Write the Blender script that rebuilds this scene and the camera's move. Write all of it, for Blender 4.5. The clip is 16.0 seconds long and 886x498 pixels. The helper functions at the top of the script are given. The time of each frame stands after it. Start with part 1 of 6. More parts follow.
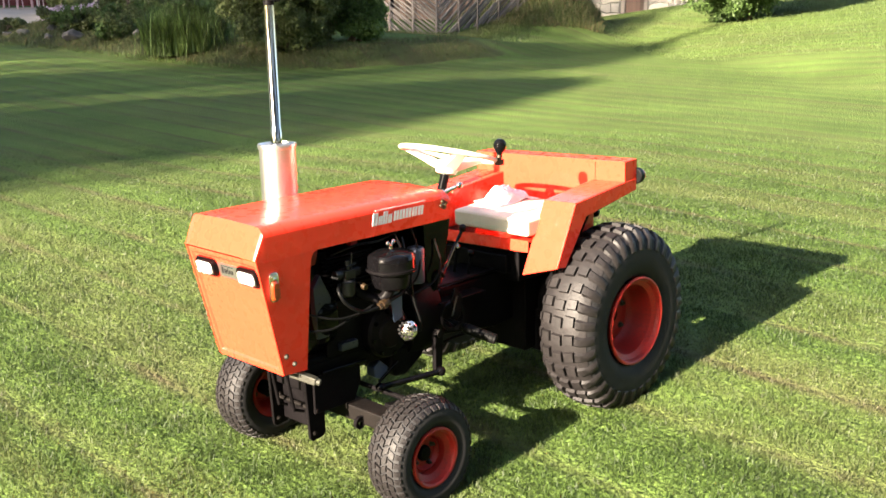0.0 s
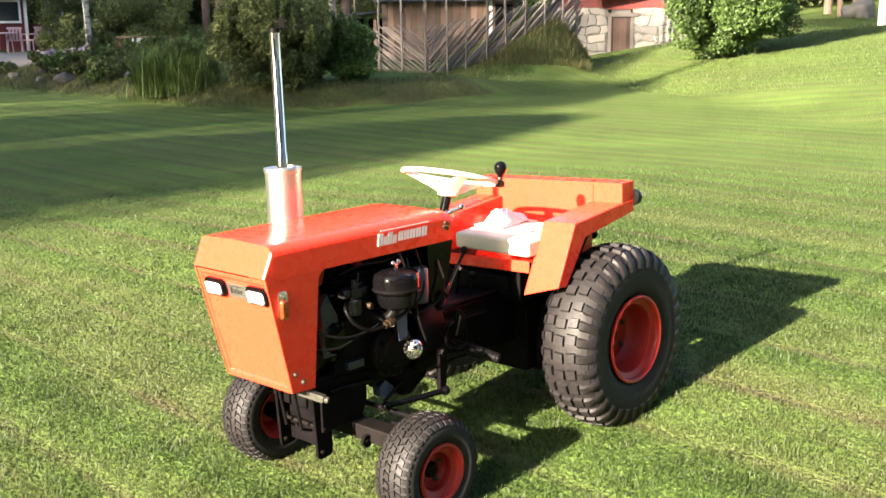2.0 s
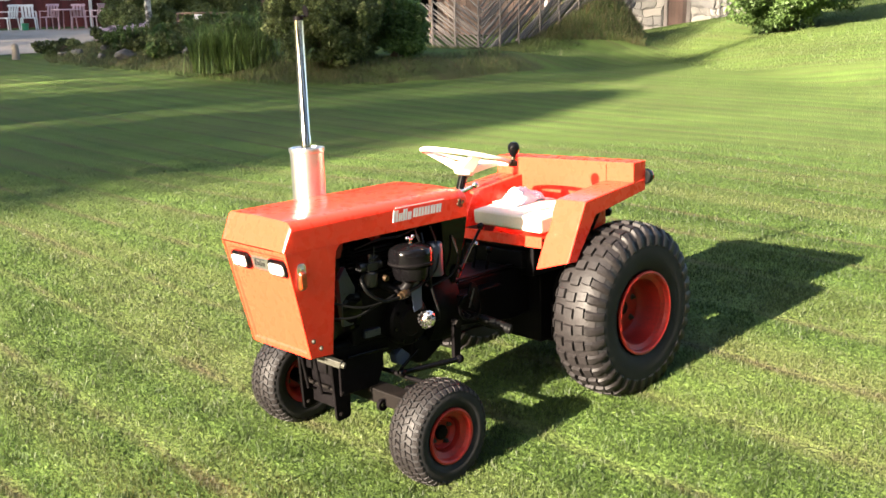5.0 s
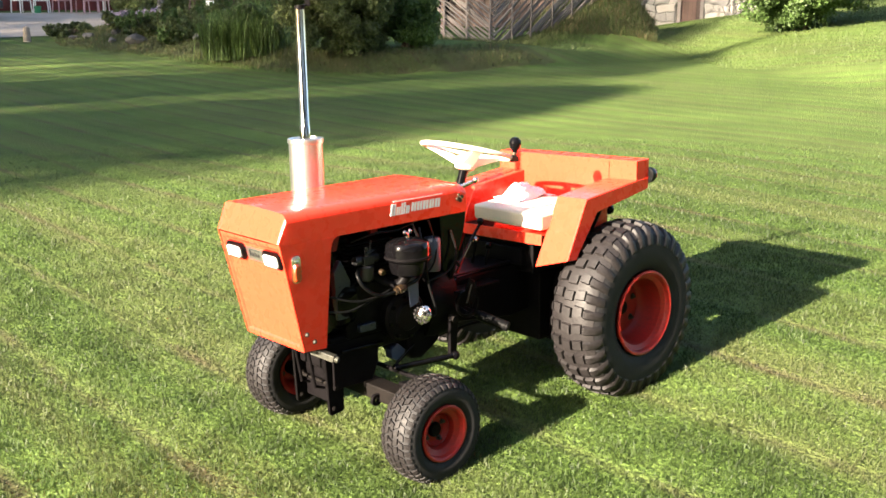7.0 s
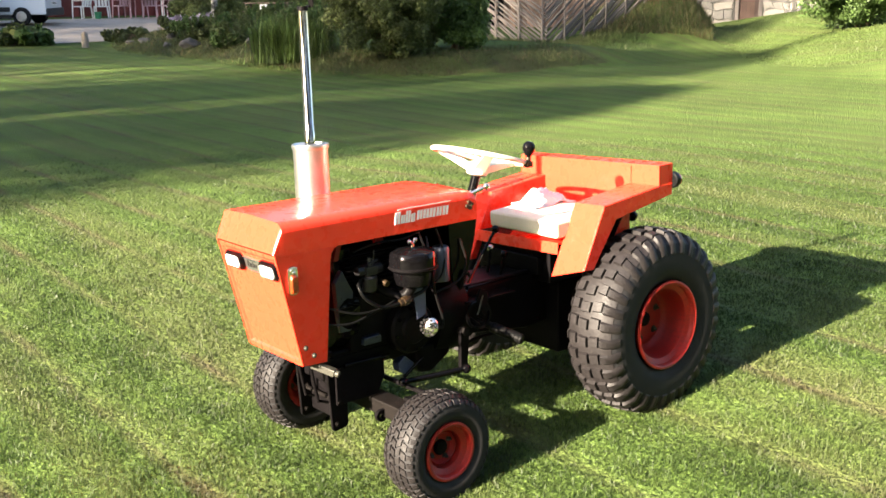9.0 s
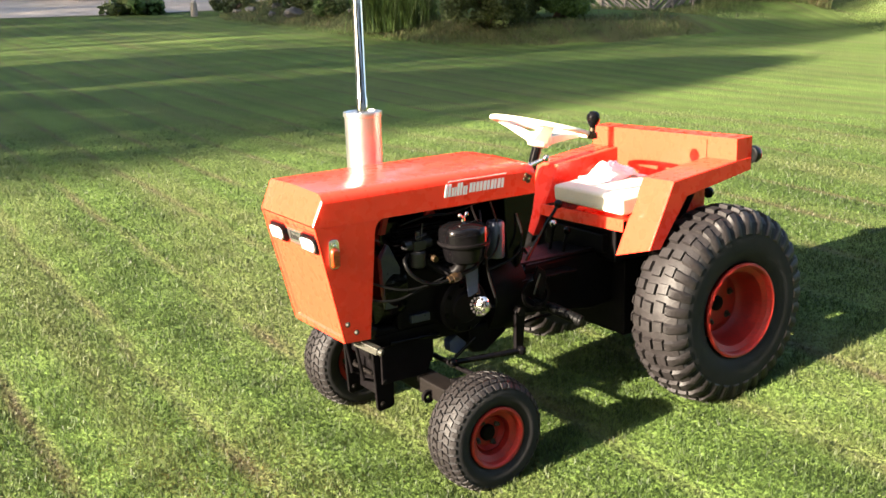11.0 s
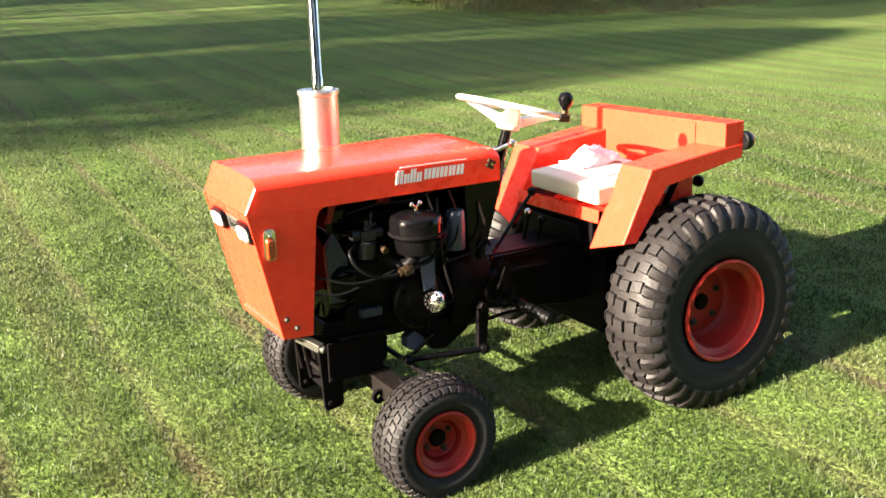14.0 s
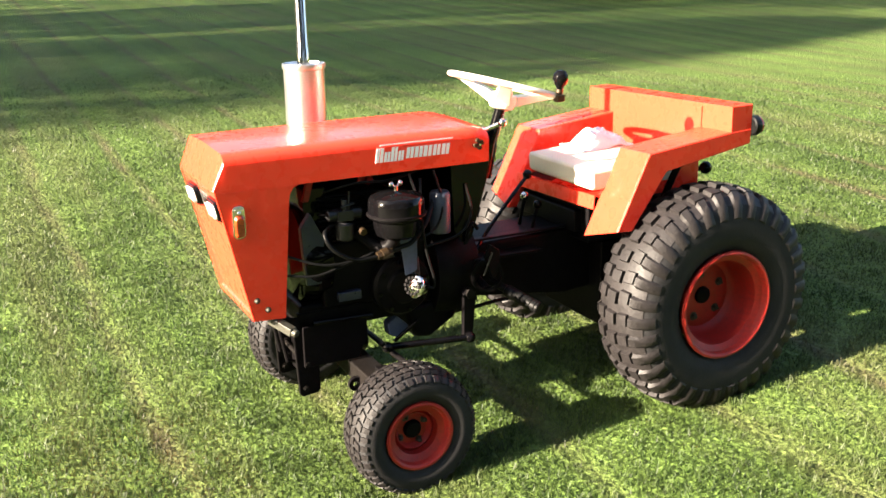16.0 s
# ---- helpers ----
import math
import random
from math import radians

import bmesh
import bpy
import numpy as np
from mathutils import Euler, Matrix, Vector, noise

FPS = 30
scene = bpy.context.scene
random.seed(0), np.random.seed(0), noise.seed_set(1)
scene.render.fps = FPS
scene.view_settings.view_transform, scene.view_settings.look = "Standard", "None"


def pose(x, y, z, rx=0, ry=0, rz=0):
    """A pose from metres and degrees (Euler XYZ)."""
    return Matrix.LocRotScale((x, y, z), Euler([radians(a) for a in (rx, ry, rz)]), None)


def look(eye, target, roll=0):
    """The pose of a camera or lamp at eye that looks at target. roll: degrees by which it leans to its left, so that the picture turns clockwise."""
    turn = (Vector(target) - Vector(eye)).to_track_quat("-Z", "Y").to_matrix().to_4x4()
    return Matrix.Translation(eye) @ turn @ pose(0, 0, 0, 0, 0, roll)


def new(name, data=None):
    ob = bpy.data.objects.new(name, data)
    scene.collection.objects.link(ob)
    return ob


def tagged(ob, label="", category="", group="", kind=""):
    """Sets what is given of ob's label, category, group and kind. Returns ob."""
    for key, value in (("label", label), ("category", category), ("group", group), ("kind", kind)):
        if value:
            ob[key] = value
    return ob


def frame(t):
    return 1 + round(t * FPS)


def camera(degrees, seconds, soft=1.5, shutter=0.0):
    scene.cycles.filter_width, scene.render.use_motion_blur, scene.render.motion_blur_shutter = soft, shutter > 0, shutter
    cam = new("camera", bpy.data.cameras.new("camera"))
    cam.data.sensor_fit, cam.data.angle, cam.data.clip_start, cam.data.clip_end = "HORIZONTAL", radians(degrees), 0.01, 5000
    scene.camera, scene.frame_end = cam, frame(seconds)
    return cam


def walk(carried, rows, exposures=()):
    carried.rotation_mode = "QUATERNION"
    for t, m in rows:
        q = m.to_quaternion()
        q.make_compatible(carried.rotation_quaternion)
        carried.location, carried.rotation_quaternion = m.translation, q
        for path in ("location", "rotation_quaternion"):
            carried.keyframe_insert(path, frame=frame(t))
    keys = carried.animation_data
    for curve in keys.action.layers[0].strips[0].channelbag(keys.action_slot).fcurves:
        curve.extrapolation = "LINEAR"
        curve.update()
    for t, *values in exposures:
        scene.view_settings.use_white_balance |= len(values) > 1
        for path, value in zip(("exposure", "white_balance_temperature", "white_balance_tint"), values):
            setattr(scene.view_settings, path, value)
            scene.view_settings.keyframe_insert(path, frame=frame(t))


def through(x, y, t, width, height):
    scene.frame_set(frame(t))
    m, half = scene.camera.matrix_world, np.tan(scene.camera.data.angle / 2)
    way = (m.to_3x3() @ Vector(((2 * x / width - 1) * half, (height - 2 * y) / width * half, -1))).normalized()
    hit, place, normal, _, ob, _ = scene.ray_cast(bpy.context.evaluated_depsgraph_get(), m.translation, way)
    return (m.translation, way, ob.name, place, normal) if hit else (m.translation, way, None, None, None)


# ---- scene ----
cam = camera(46.39, 16.0, soft=1.6)
PATH = [
    (0, (-3.142, -2.567, 1.623), (-1.754, -1.221, 1.109), 0.16),
    (0.5, (-3.269, -2.532, 1.571), (-1.833, -1.207, 1.144), -1.10),
    (1, (-3.300, -2.563, 1.579), (-1.880, -1.204, 1.205), -0.97),
    (1.5, (-3.263, -2.580, 1.569), (-1.851, -1.231, 1.138), -0.19),
    (2, (-3.234, -2.588, 1.572), (-1.819, -1.245, 1.134), -0.37),
    (2.5, (-3.192, -2.598, 1.578), (-1.760, -1.281, 1.116), 0.79),
    (3, (-3.165, -2.661, 1.586), (-1.788, -1.287, 1.120), -0.11),
    (3.5, (-3.217, -2.757, 1.593), (-1.871, -1.367, 1.087), -1.37),
    (4, (-3.256, -2.823, 1.609), (-1.934, -1.407, 1.113), -1.21),
    (6.5, (-3.265, -2.844, 1.625), (-1.923, -1.437, 1.154), 0.07),
    (7, (-3.206, -2.832, 1.623), (-1.892, -1.409, 1.122), 0.48),
    (7.5, (-3.140, -2.828, 1.615), (-1.871, -1.375, 1.088), 0.18),
    (8, (-3.081, -2.834, 1.615), (-1.824, -1.368, 1.094), -0.01),
    (8.5, (-3.027, -2.831, 1.618), (-1.780, -1.353, 1.107), -0.21),
    (9, (-2.972, -2.835, 1.614), (-1.744, -1.337, 1.115), -0.36),
    (9.5, (-2.913, -2.831, 1.607), (-1.736, -1.294, 1.104), -0.69),
    (10, (-2.854, -2.822, 1.599), (-1.726, -1.254, 1.080), -0.65),
    (12.5, (-2.523, -2.775, 1.559), (-1.523, -1.143, 0.979), -0.86),
    (13, (-2.453, -2.772, 1.571), (-1.461, -1.135, 0.989), -0.73),
    (13.5, (-2.380, -2.773, 1.574), (-1.407, -1.128, 0.984), -0.66),
    (14, (-2.325, -2.763, 1.572), (-1.375, -1.110, 0.966), -0.61),
    (14.5, (-2.269, -2.766, 1.543), (-1.342, -1.103, 0.934), -0.58),
    (15, (-2.200, -2.766, 1.541), (-1.301, -1.088, 0.927), -0.51),
    (15.5, (-2.129, -2.764, 1.526), (-1.237, -1.085, 0.907), -0.18),
    (16, (-2.080, -2.748, 1.519), (-1.225, -1.053, 0.889), -0.06),
]
EXPOSURE = 3.48
walk(cam, [(t, look(eye, target, roll)) for t, eye, target, roll in PATH], [(0, EXPOSURE), (9, EXPOSURE), (13.5, EXPOSURE), (16, EXPOSURE + 0.12)])

# ---- daylight: low evening sun from ahead of the tractor ----
SUN_AZ, SUN_EL = radians(179.4), radians(20.6)
to_sun = Vector((math.cos(SUN_EL) * math.cos(SUN_AZ), math.cos(SUN_EL) * math.sin(SUN_AZ), math.sin(SUN_EL)))
sun = new("sun", bpy.data.lights.new("sun", "SUN"))
sun.data.energy, sun.data.angle, sun.data.color = 5.0, radians(0.7), (1.0, 0.85, 0.67)
sun.matrix_world = look((0, 0, 30), Vector((0, 0, 30)) - to_sun)
world = bpy.data.worlds.new("sky")
scene.world = world
world.use_nodes = True
sky = world.node_tree.nodes.new("ShaderNodeTexSky")
sky.sky_type, sky.sun_disc, sky.sun_elevation, sky.sun_rotation = "NISHITA", False, SUN_EL, radians(90) - SUN_AZ
sky.air_density, sky.dust_density, sky.ozone_density = 0.9, 2.2, 0.6
world.node_tree.links.new(sky.outputs[0], world.node_tree.nodes["Background"].inputs[0])
world.node_tree.nodes["Background"].inputs[1].default_value = 0.050


# ---- materials ----
def nodes_of(m):
    return m.node_tree.nodes, m.node_tree.links


def mat(name, color, rough=0.5, metal=0.0, coat=0.0, spread=0.25, scale=6.0, fine=60.0, bump=0.1, per="none", depth=0.002, dirt=None, shine=0.5):
    """A node material: two scales of noise in colour and roughness, a fine bump; per: 'object' or 'island' varies each piece."""
    m = bpy.data.materials.new(name)
    m.use_nodes = True
    n, l = nodes_of(m)
    b = n["Principled BSDF"]
    tc = n.new("ShaderNodeTexCoord")
    big, small = n.new("ShaderNodeTexNoise"), n.new("ShaderNodeTexNoise")
    for t, s in ((big, scale), (small, fine)):
        t.inputs["Scale"].default_value, t.inputs["Detail"].default_value = s, 4
        l.new(tc.outputs["Object"], t.inputs["Vector"])
    add = n.new("ShaderNodeMath")
    add.operation = "ADD"
    l.new(big.outputs[0], add.inputs[0])
    l.new(small.outputs[0], add.inputs[1])
    last = add.outputs[0]
    if per != "none":
        rnd = n.new("ShaderNodeObjectInfo" if per == "object" else "ShaderNodeNewGeometry")
        ma = n.new("ShaderNodeMath")
        ma.operation, ma.inputs[1].default_value = "MULTIPLY_ADD", 1.2
        l.new(rnd.outputs["Random" if per == "object" else "Random Per Island"], ma.inputs[0])
        sub = n.new("ShaderNodeMath")
        sub.operation, sub.inputs[1].default_value = "SUBTRACT", 0.6
        l.new(add.outputs[0], sub.inputs[0])
        l.new(sub.outputs[0], ma.inputs[2])
        last = ma.outputs[0]
    ramp = n.new("ShaderNodeMapRange")
    ramp.inputs[1].default_value, ramp.inputs[2].default_value = 0.55, 1.45
    l.new(last, ramp.inputs[0])
    mix = n.new("ShaderNodeMix")
    mix.data_type = "RGBA"
    lo = [c * (1 - spread) for c in color] if dirt is None else dirt
    mix.inputs[6].default_value = (*lo, 1)
    mix.inputs[7].default_value = (*[min(1, c * (1 + spread)) for c in color], 1)
    l.new(ramp.outputs[0], mix.inputs[0])
    l.new(mix.outputs[2], b.inputs["Base Color"])
    rr = n.new("ShaderNodeMapRange")
    rr.inputs[3].default_value, rr.inputs[4].default_value = rough * 0.75, min(1, rough * 1.25)
    l.new(small.outputs[0], rr.inputs[0])
    l.new(rr.outputs[0], b.inputs["Roughness"])
    b.inputs["Metallic"].default_value = metal
    b.inputs["Specular IOR Level"].default_value = shine
    b.inputs["Coat Weight"].default_value, b.inputs["Coat Roughness"].default_value = coat, 0.05
    if bump:
        bp = n.new("ShaderNodeBump")
        bp.inputs["Strength"].default_value, bp.inputs["Distance"].default_value = bump, depth
        l.new(small.outputs[0], bp.inputs["Height"])
        l.new(bp.outputs[0], b.inputs["Normal"])
    return m


def leaf_mat(name, color, spread=0.5, per="island", through=0.3, tip=None):
    """Foliage: each leaf or clump its own shade, with light that comes through."""
    m = mat(name, color, 0.55, 0, 0, spread, 0.9, 9.0, 0, per, dirt=tip, shine=0.3)
    n, l = nodes_of(m)
    b, out = n["Principled BSDF"], n["Material Output"]
    tr, ms = n.new("ShaderNodeBsdfTranslucent"), n.new("ShaderNodeMixShader")
    link = b.inputs["Base Color"].links[0]
    l.new(link.from_socket, tr.inputs[0])
    ms.inputs[0].default_value = through
    l.new(b.outputs[0], ms.inputs[1])
    l.new(tr.outputs[0], ms.inputs[2])
    l.new(ms.outputs[0], out.inputs[0])
    return m


DARKGREY = mat("dark_cast_metal", (0.010, 0.0098, 0.0105), 0.45, 0.2, 0, 0.4, 20, 120, 0.3)
ORANGE = mat("orange_red_gloss_paint", (0.84, 0.0375, 0.0175), 0.28, 0, 0.25, 0.02, 3, 25, 0.0, shine=0.3)
RIM_RED = mat("red_rim_paint", (0.29, 0.011, 0.007), 0.5, 0, 0.0, 0.25, 14, 90, 0.12, dirt=(0.17, 0.012, 0.008), shine=0.35)
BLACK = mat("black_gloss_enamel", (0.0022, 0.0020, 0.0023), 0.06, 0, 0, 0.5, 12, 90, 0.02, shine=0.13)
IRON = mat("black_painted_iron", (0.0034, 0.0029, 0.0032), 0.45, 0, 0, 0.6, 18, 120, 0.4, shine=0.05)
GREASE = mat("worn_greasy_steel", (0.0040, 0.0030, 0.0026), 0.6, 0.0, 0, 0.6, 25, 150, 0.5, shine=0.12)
RUBBER = mat("dusty_tyre_rubber", (0.016, 0.0155, 0.016), 0.65, 0, 0, 0.35, 14, 120, 0.35, dirt=(0.009, 0.009, 0.010), shine=0.15)
TREAD = mat("worn_tread_rubber", (0.0086, 0.0073, 0.0074), 0.55, 0, 0, 0.7, 26, 120, 0.7, dirt=(0.0040, 0.0033, 0.0033), shine=0.24)
HOSE = mat("black_rubber_hose", (0.003, 0.003, 0.003), 0.45, 0, 0, 0.4, 30, 200, 0.2, shine=0.1)
CHROME = mat("polished_chrome", (0.56, 0.54, 0.52), 0.05, 1, 0, 0.08, 20, 90, 0.05, depth=0.0005)
ALU = mat("brushed_aluminium", (0.56, 0.55, 0.54), 0.36, 1, 0, 0.12, 10, 200, 0.15, depth=0.0004)
BRASS = mat("brass_fitting", (0.038, 0.023, 0.011), 0.45, 0.6, 0, 0.3, 30, 150, 0.2)
CREAM = mat("cream_vinyl", (0.60, 0.56, 0.45), 0.5, 0, 0, 0.05, 9, 160, 0.3, dirt=(0.50, 0.46, 0.36))
IVORY = mat("ivory_plastic", (0.62, 0.57, 0.46), 0.4, 0, 0.1, 0.12, 12, 120, 0.15)
CLOTH = mat("white_cotton_cloth", (0.72, 0.71, 0.68), 0.9, 0, 0, 0.06, 30, 400, 0.4)
WHITE = mat("white_lettering_paint", (0.8, 0.79, 0.76), 0.4, 0, 0, 0.06, 20, 100, 0.05)
DARKMARK = mat("dark_print", (0.008, 0.0075, 0.007), 0.5, 0, 0, 0.2, 30, 100, 0)
GREYCAN = mat("grey_metal_can", (0.12, 0.122, 0.13), 0.45, 0.2, 0, 0.15, 10, 120, 0.1)
PALECAN = mat("pale_grey_can", (0.030, 0.035, 0.052), 0.4, 0, 0, 0.1, 10, 120, 0.1)
BLUEGREY = mat("blue_grey_sheet", (0.013, 0.017, 0.032), 0.3, 0.0, 0.0, 0.3, 12, 90, 0.2)
# blue base colour stands in for sky reflected in the skid plate
SKYSHEET = mat("sky_tinted_blue_sheet", (0.045, 0.062, 0.11), 0.35, 0, 0, 0.25, 12, 90, 0.1)
OLIVE = mat("worn_olive_steel", (0.034, 0.033, 0.025), 0.5, 0.2, 0, 0.4, 30, 160, 0.3, shine=0.35)
AMBER = mat("amber_lens", (0.17, 0.022, 0.004), 0.1, 0, 0.5, 0.8, 60, 180, 0.9)
REDLENS = mat("red_lens", (0.35, 0.012, 0.012), 0.15, 0, 0.6, 0.3, 60, 180, 0.3)
LENS = mat("clear_lamp_glass", (0.85, 0.83, 0.8), 0.12, 0, 0.8, 0.1, 60, 220, 0.8)


# ---- mesh tools: shapes are lists of corners and faces ----
def joined(*shapes):
    vs, fs = [], []
    for v, f in shapes:
        k = len(vs)
        vs += list(v)
        fs += [tuple(i + k for i in q) for q in f]
    return vs, fs


def moved(shape, m):
    return [tuple(m @ Vector(p)) for p in shape[0]], shape[1]


def block(x0, x1, y0, y1, z0, z1):
    v = [(x, y, z) for x in (x0, x1) for y in (y0, y1) for z in (z0, z1)]
    return v, [(0, 1, 3, 2), (4, 6, 7, 5), (0, 4, 5, 1), (2, 3, 7, 6), (0, 2, 6, 4), (1, 5, 7, 3)]


def prism(profile, y0, y1):
    """A profile of (x, z) drawn out from y0 to y1; y's may be functions of z."""
    n = len(profile)
    f0, f1 = (y if callable(y) else (lambda z, y=y: y) for y in (y0, y1))
    v = [(x, f0(z), z) for x, z in profile] + [(x, f1(z), z) for x, z in profile]
    return v, [tuple(range(n)), tuple(range(2 * n - 1, n - 1, -1))] + [(i, i + n, (i + 1) % n + n, (i + 1) % n) for i in range(n)]


def frame_of(p0, p1):
    d = Vector(p1) - Vector(p0)
    return Matrix.Translation(p0) @ d.to_track_quat("Z", "Y").to_matrix().to_4x4(), d.length


def revolve(profile, p0=(0, 0, 0), p1=(0, 0, 1), n=32, caps=True):
    """A profile of (radius, height along p0->p1) turned round that line."""
    m, _ = frame_of(p0, p1)
    v = [tuple(m @ Vector((r * math.cos(2 * math.pi * k / n), r * math.sin(2 * math.pi * k / n), h))) for r, h in profile for k in range(n)]
    f = [(i * n + k, i * n + (k + 1) % n, (i + 1) * n + (k + 1) % n, (i + 1) * n + k) for i in range(len(profile) - 1) for k in range(n)]
    if caps:
        f += [tuple(range(n - 1, -1, -1)), tuple(range((len(profile) - 1) * n, len(profile) * n))]
    return v, f


def rod(p0, p1, r, r2=None, n=20, soft=0.0):
    length = (Vector(p1) - Vector(p0)).length
    r2 = r if r2 is None else r2
    if soft:
        return revolve([(r - soft, 0), (r, soft), (r2, length - soft), (r2 - soft, length)], p0, p1, n)
    return revolve([(r, 0), (r2, length)], p0, p1, n)


def ball(c, r, n=20, squash=1.0):
    prof = [(max(1e-4, r * math.sin(math.pi * i / 12)), -r * squash * math.cos(math.pi * i / 12)) for i in range(13)]
    return moved(revolve(prof, (0, 0, 0), (0, 0, 1), n, False), Matrix.Translation(c))


def tube(points, r, n=10, steps=6):
    """A bent hose, wire or rod through the points."""
    p = [Vector(q) for q in points]
    p = [2 * p[0] - p[1]] + p + [2 * p[-1] - p[-2]]
    line = []
    for a, b, c, d in zip(p, p[1:], p[2:], p[3:]):
        for k in range(steps):
            t = k / steps
            line.append(0.5 * (2 * b + (c - a) * t + (2 * a - 5 * b + 4 * c - d) * t * t + (3 * b - a - 3 * c + d) * t ** 3))
    line.append(p[-2])
    v, f = [], []
    up = Vector((0.13, 0.21, 0.97))
    for i, q in enumerate(line):
        d = (line[min(i + 1, len(line) - 1)] - line[max(i - 1, 0)]).normalized()
        s = d.cross(up).normalized()
        u = s.cross(d)
        v += [tuple(q + r * (math.cos(2 * math.pi * k / n) * s + math.sin(2 * math.pi * k / n) * u)) for k in range(n)]
    for i in range(len(line) - 1):
        f += [(i * n + k, i * n + (k + 1) % n, (i + 1) * n + (k + 1) % n, (i + 1) * n + k) for k in range(n)]
    return v, f + [tuple(range(n - 1, -1, -1)), tuple(range((len(line) - 1) * n, len(line) * n))]


def rounded(w, h, r, n=5):
    """A rectangle with round corners, as (u, v) points about its centre."""
    out = []
    for cx, cy, a0 in ((w / 2 - r, h / 2 - r, 0), (-w / 2 + r, h / 2 - r, 90), (-w / 2 + r, -h / 2 + r, 180), (w / 2 - r, -h / 2 + r, 270)):
        out += [(cx + r * math.cos(radians(a0 + 90 * k / n)), cy + r * math.sin(radians(a0 + 90 * k / n))) for k in range(n + 1)]
    return out


def plate(outline, thick, m, shrink=1.0):
    """An outline of (u, v) made a plate of that thickness along its normal, at the pose m."""
    n = len(outline)
    v = [m @ Vector((a, b, 0)) for a, b in outline] + [m @ Vector((a * shrink, b * shrink, thick)) for a, b in outline]
    return [tuple(q) for q in v], [tuple(range(n - 1, -1, -1)), tuple(range(n, 2 * n))] + [(i, (i + 1) % n, (i + 1) % n + n, i + n) for i in range(n)]


def mesh_of(name, shape, material, angle=35):
    me = bpy.data.meshes.new(name)
    me.from_pydata(shape[0], [], shape[1])
    bm = bmesh.new()
    bm.from_mesh(me)
    bmesh.ops.recalc_face_normals(bm, faces=bm.faces[:])
    bm.to_mesh(me)
    bm.free()
    me.materials.append(material)
    me.polygons.foreach_set("use_smooth", [True] * len(me.polygons))
    me.set_sharp_from_angle(angle=radians(angle))
    return me


def part(name, shape, material, parent, label="", bevel=0.0, thick=0.0, seg=2):
    """One mesh object under a thing or a part."""
    ob = new(name, mesh_of(name, shape, material))
    ob.parent = parent
    if thick:
        so = ob.modifiers.new("sheet", "SOLIDIFY")
        so.thickness, so.offset = thick, 0
    if bevel:
        be = ob.modifiers.new("edges", "BEVEL")
        be.width, be.segments, be.limit_method, be.angle_limit = bevel, seg, "ANGLE", radians(35)
        be.harden_normals = True
    return tagged(ob, label)


def thing(name, label, category, group="", at=None, kind=""):
    ob = new(name)
    ob.empty_display_size = 0.2
    if at is not None:
        ob.matrix_world = at
    return tagged(ob, label, category, group, kind)


def single(name, shape, material, label, category, group="", kind="", bevel=0.0, thick=0.0):
    return tagged(part(name, shape, material, None, label, bevel, thick), "", category, group, kind)


def numpy_mesh(name, verts, faces, material):
    """A large mesh of equal faces from arrays."""
    me = bpy.data.meshes.new(name)
    k = faces.shape[1]
    me.vertices.add(len(verts))
    me.vertices.foreach_set("co", np.ascontiguousarray(verts, dtype=np.float32).ravel())
    me.loops.add(faces.size)
    me.loops.foreach_set("vertex_index", np.ascontiguousarray(faces, dtype=np.int32).ravel())
    me.polygons.add(len(faces))
    me.polygons.foreach_set("loop_start", np.arange(0, faces.size, k, dtype=np.int32))
    me.update(calc_edges=True)
    me.materials.append(material)
    return me


# ---- ground: one sheet, level lawn, planted bank, mound and sloping meadow ----
def smooth(a, b, t):
    t = np.clip((t - a) / (b - a), 0, 1)
    return t * t * (3 - 2 * t)


def height(x, y):
    x, y = np.asarray(x, float), np.asarray(y, float)
    edge = np.interp(y, [10.6, 11.4, 11.9, 13.0, 15.5, 19.0, 22.0, 24.0, 26.0], [13.5, 10.6, 8.4, 7.2, 7.0, 7.1, 7.1, 7.7, 9.5])
    along = smooth(10.8, 12.4, y) * (1 - smooth(24.0, 27.0, y))
    bank = 0.40 * smooth(-0.1, 1.9, x - edge) * along * (1 - 0.6 * smooth(12.0, 15.0, x))
    yard = 0.40 * smooth(21, 36, y)
    mr, md = (x - 18.75) * 0.63 - (y - 14.3) * 0.78, (x - 18.75) * 0.78 + (y - 14.3) * 0.63
    mound = 1.3 * np.exp(-((mr / np.where(mr < 0, 2.3, 0.85)) ** 2 + (md / 1.8) ** 2))
    s = (x - 18.2) * 0.797 - (y - 12.4) * 0.61
    slope = np.where(s < 4.5, 0.17 * s, 0.765 + 0.07 * (s - 4.5)) * smooth(-0.4, 1.2, s)
    slope = np.minimum(slope, 2.4)
    ripple = 0.022 * np.sin(x * 0.7 + 1.3 * np.sin(y * 0.4)) * np.sin(y * 0.6 + 0.5) * smooth(9, 16, np.hypot(x, y))
    fall = np.interp(x, [-9.0, -3.0, -2.0, -1.0, -0.4, 0.0, 0.4, 0.8, 1.4, 2.2, 4.0, 9.0], [0.0, -0.11, -0.085, -0.035, 0.008, 0.042, 0.080, 0.112, 0.14, 0.155, 0.12, 0.0]) * smooth(-6.0, -2.5, y) * (1 - smooth(2.5, 6.0, y))
    return np.maximum(bank, 0) + yard * (1 - smooth(14, 22, x)) + mound + np.maximum(slope, 0) + ripple + fall


def spaced():
    near = np.concatenate([np.arange(-6, 3, 0.2), np.arange(3, 46, 0.35)])
    far = np.array([1, 3, 6, 11, 20, 40, 80, 160, 320, 640.0])
    return np.concatenate([-6 - far[::-1], near, 46 + far])


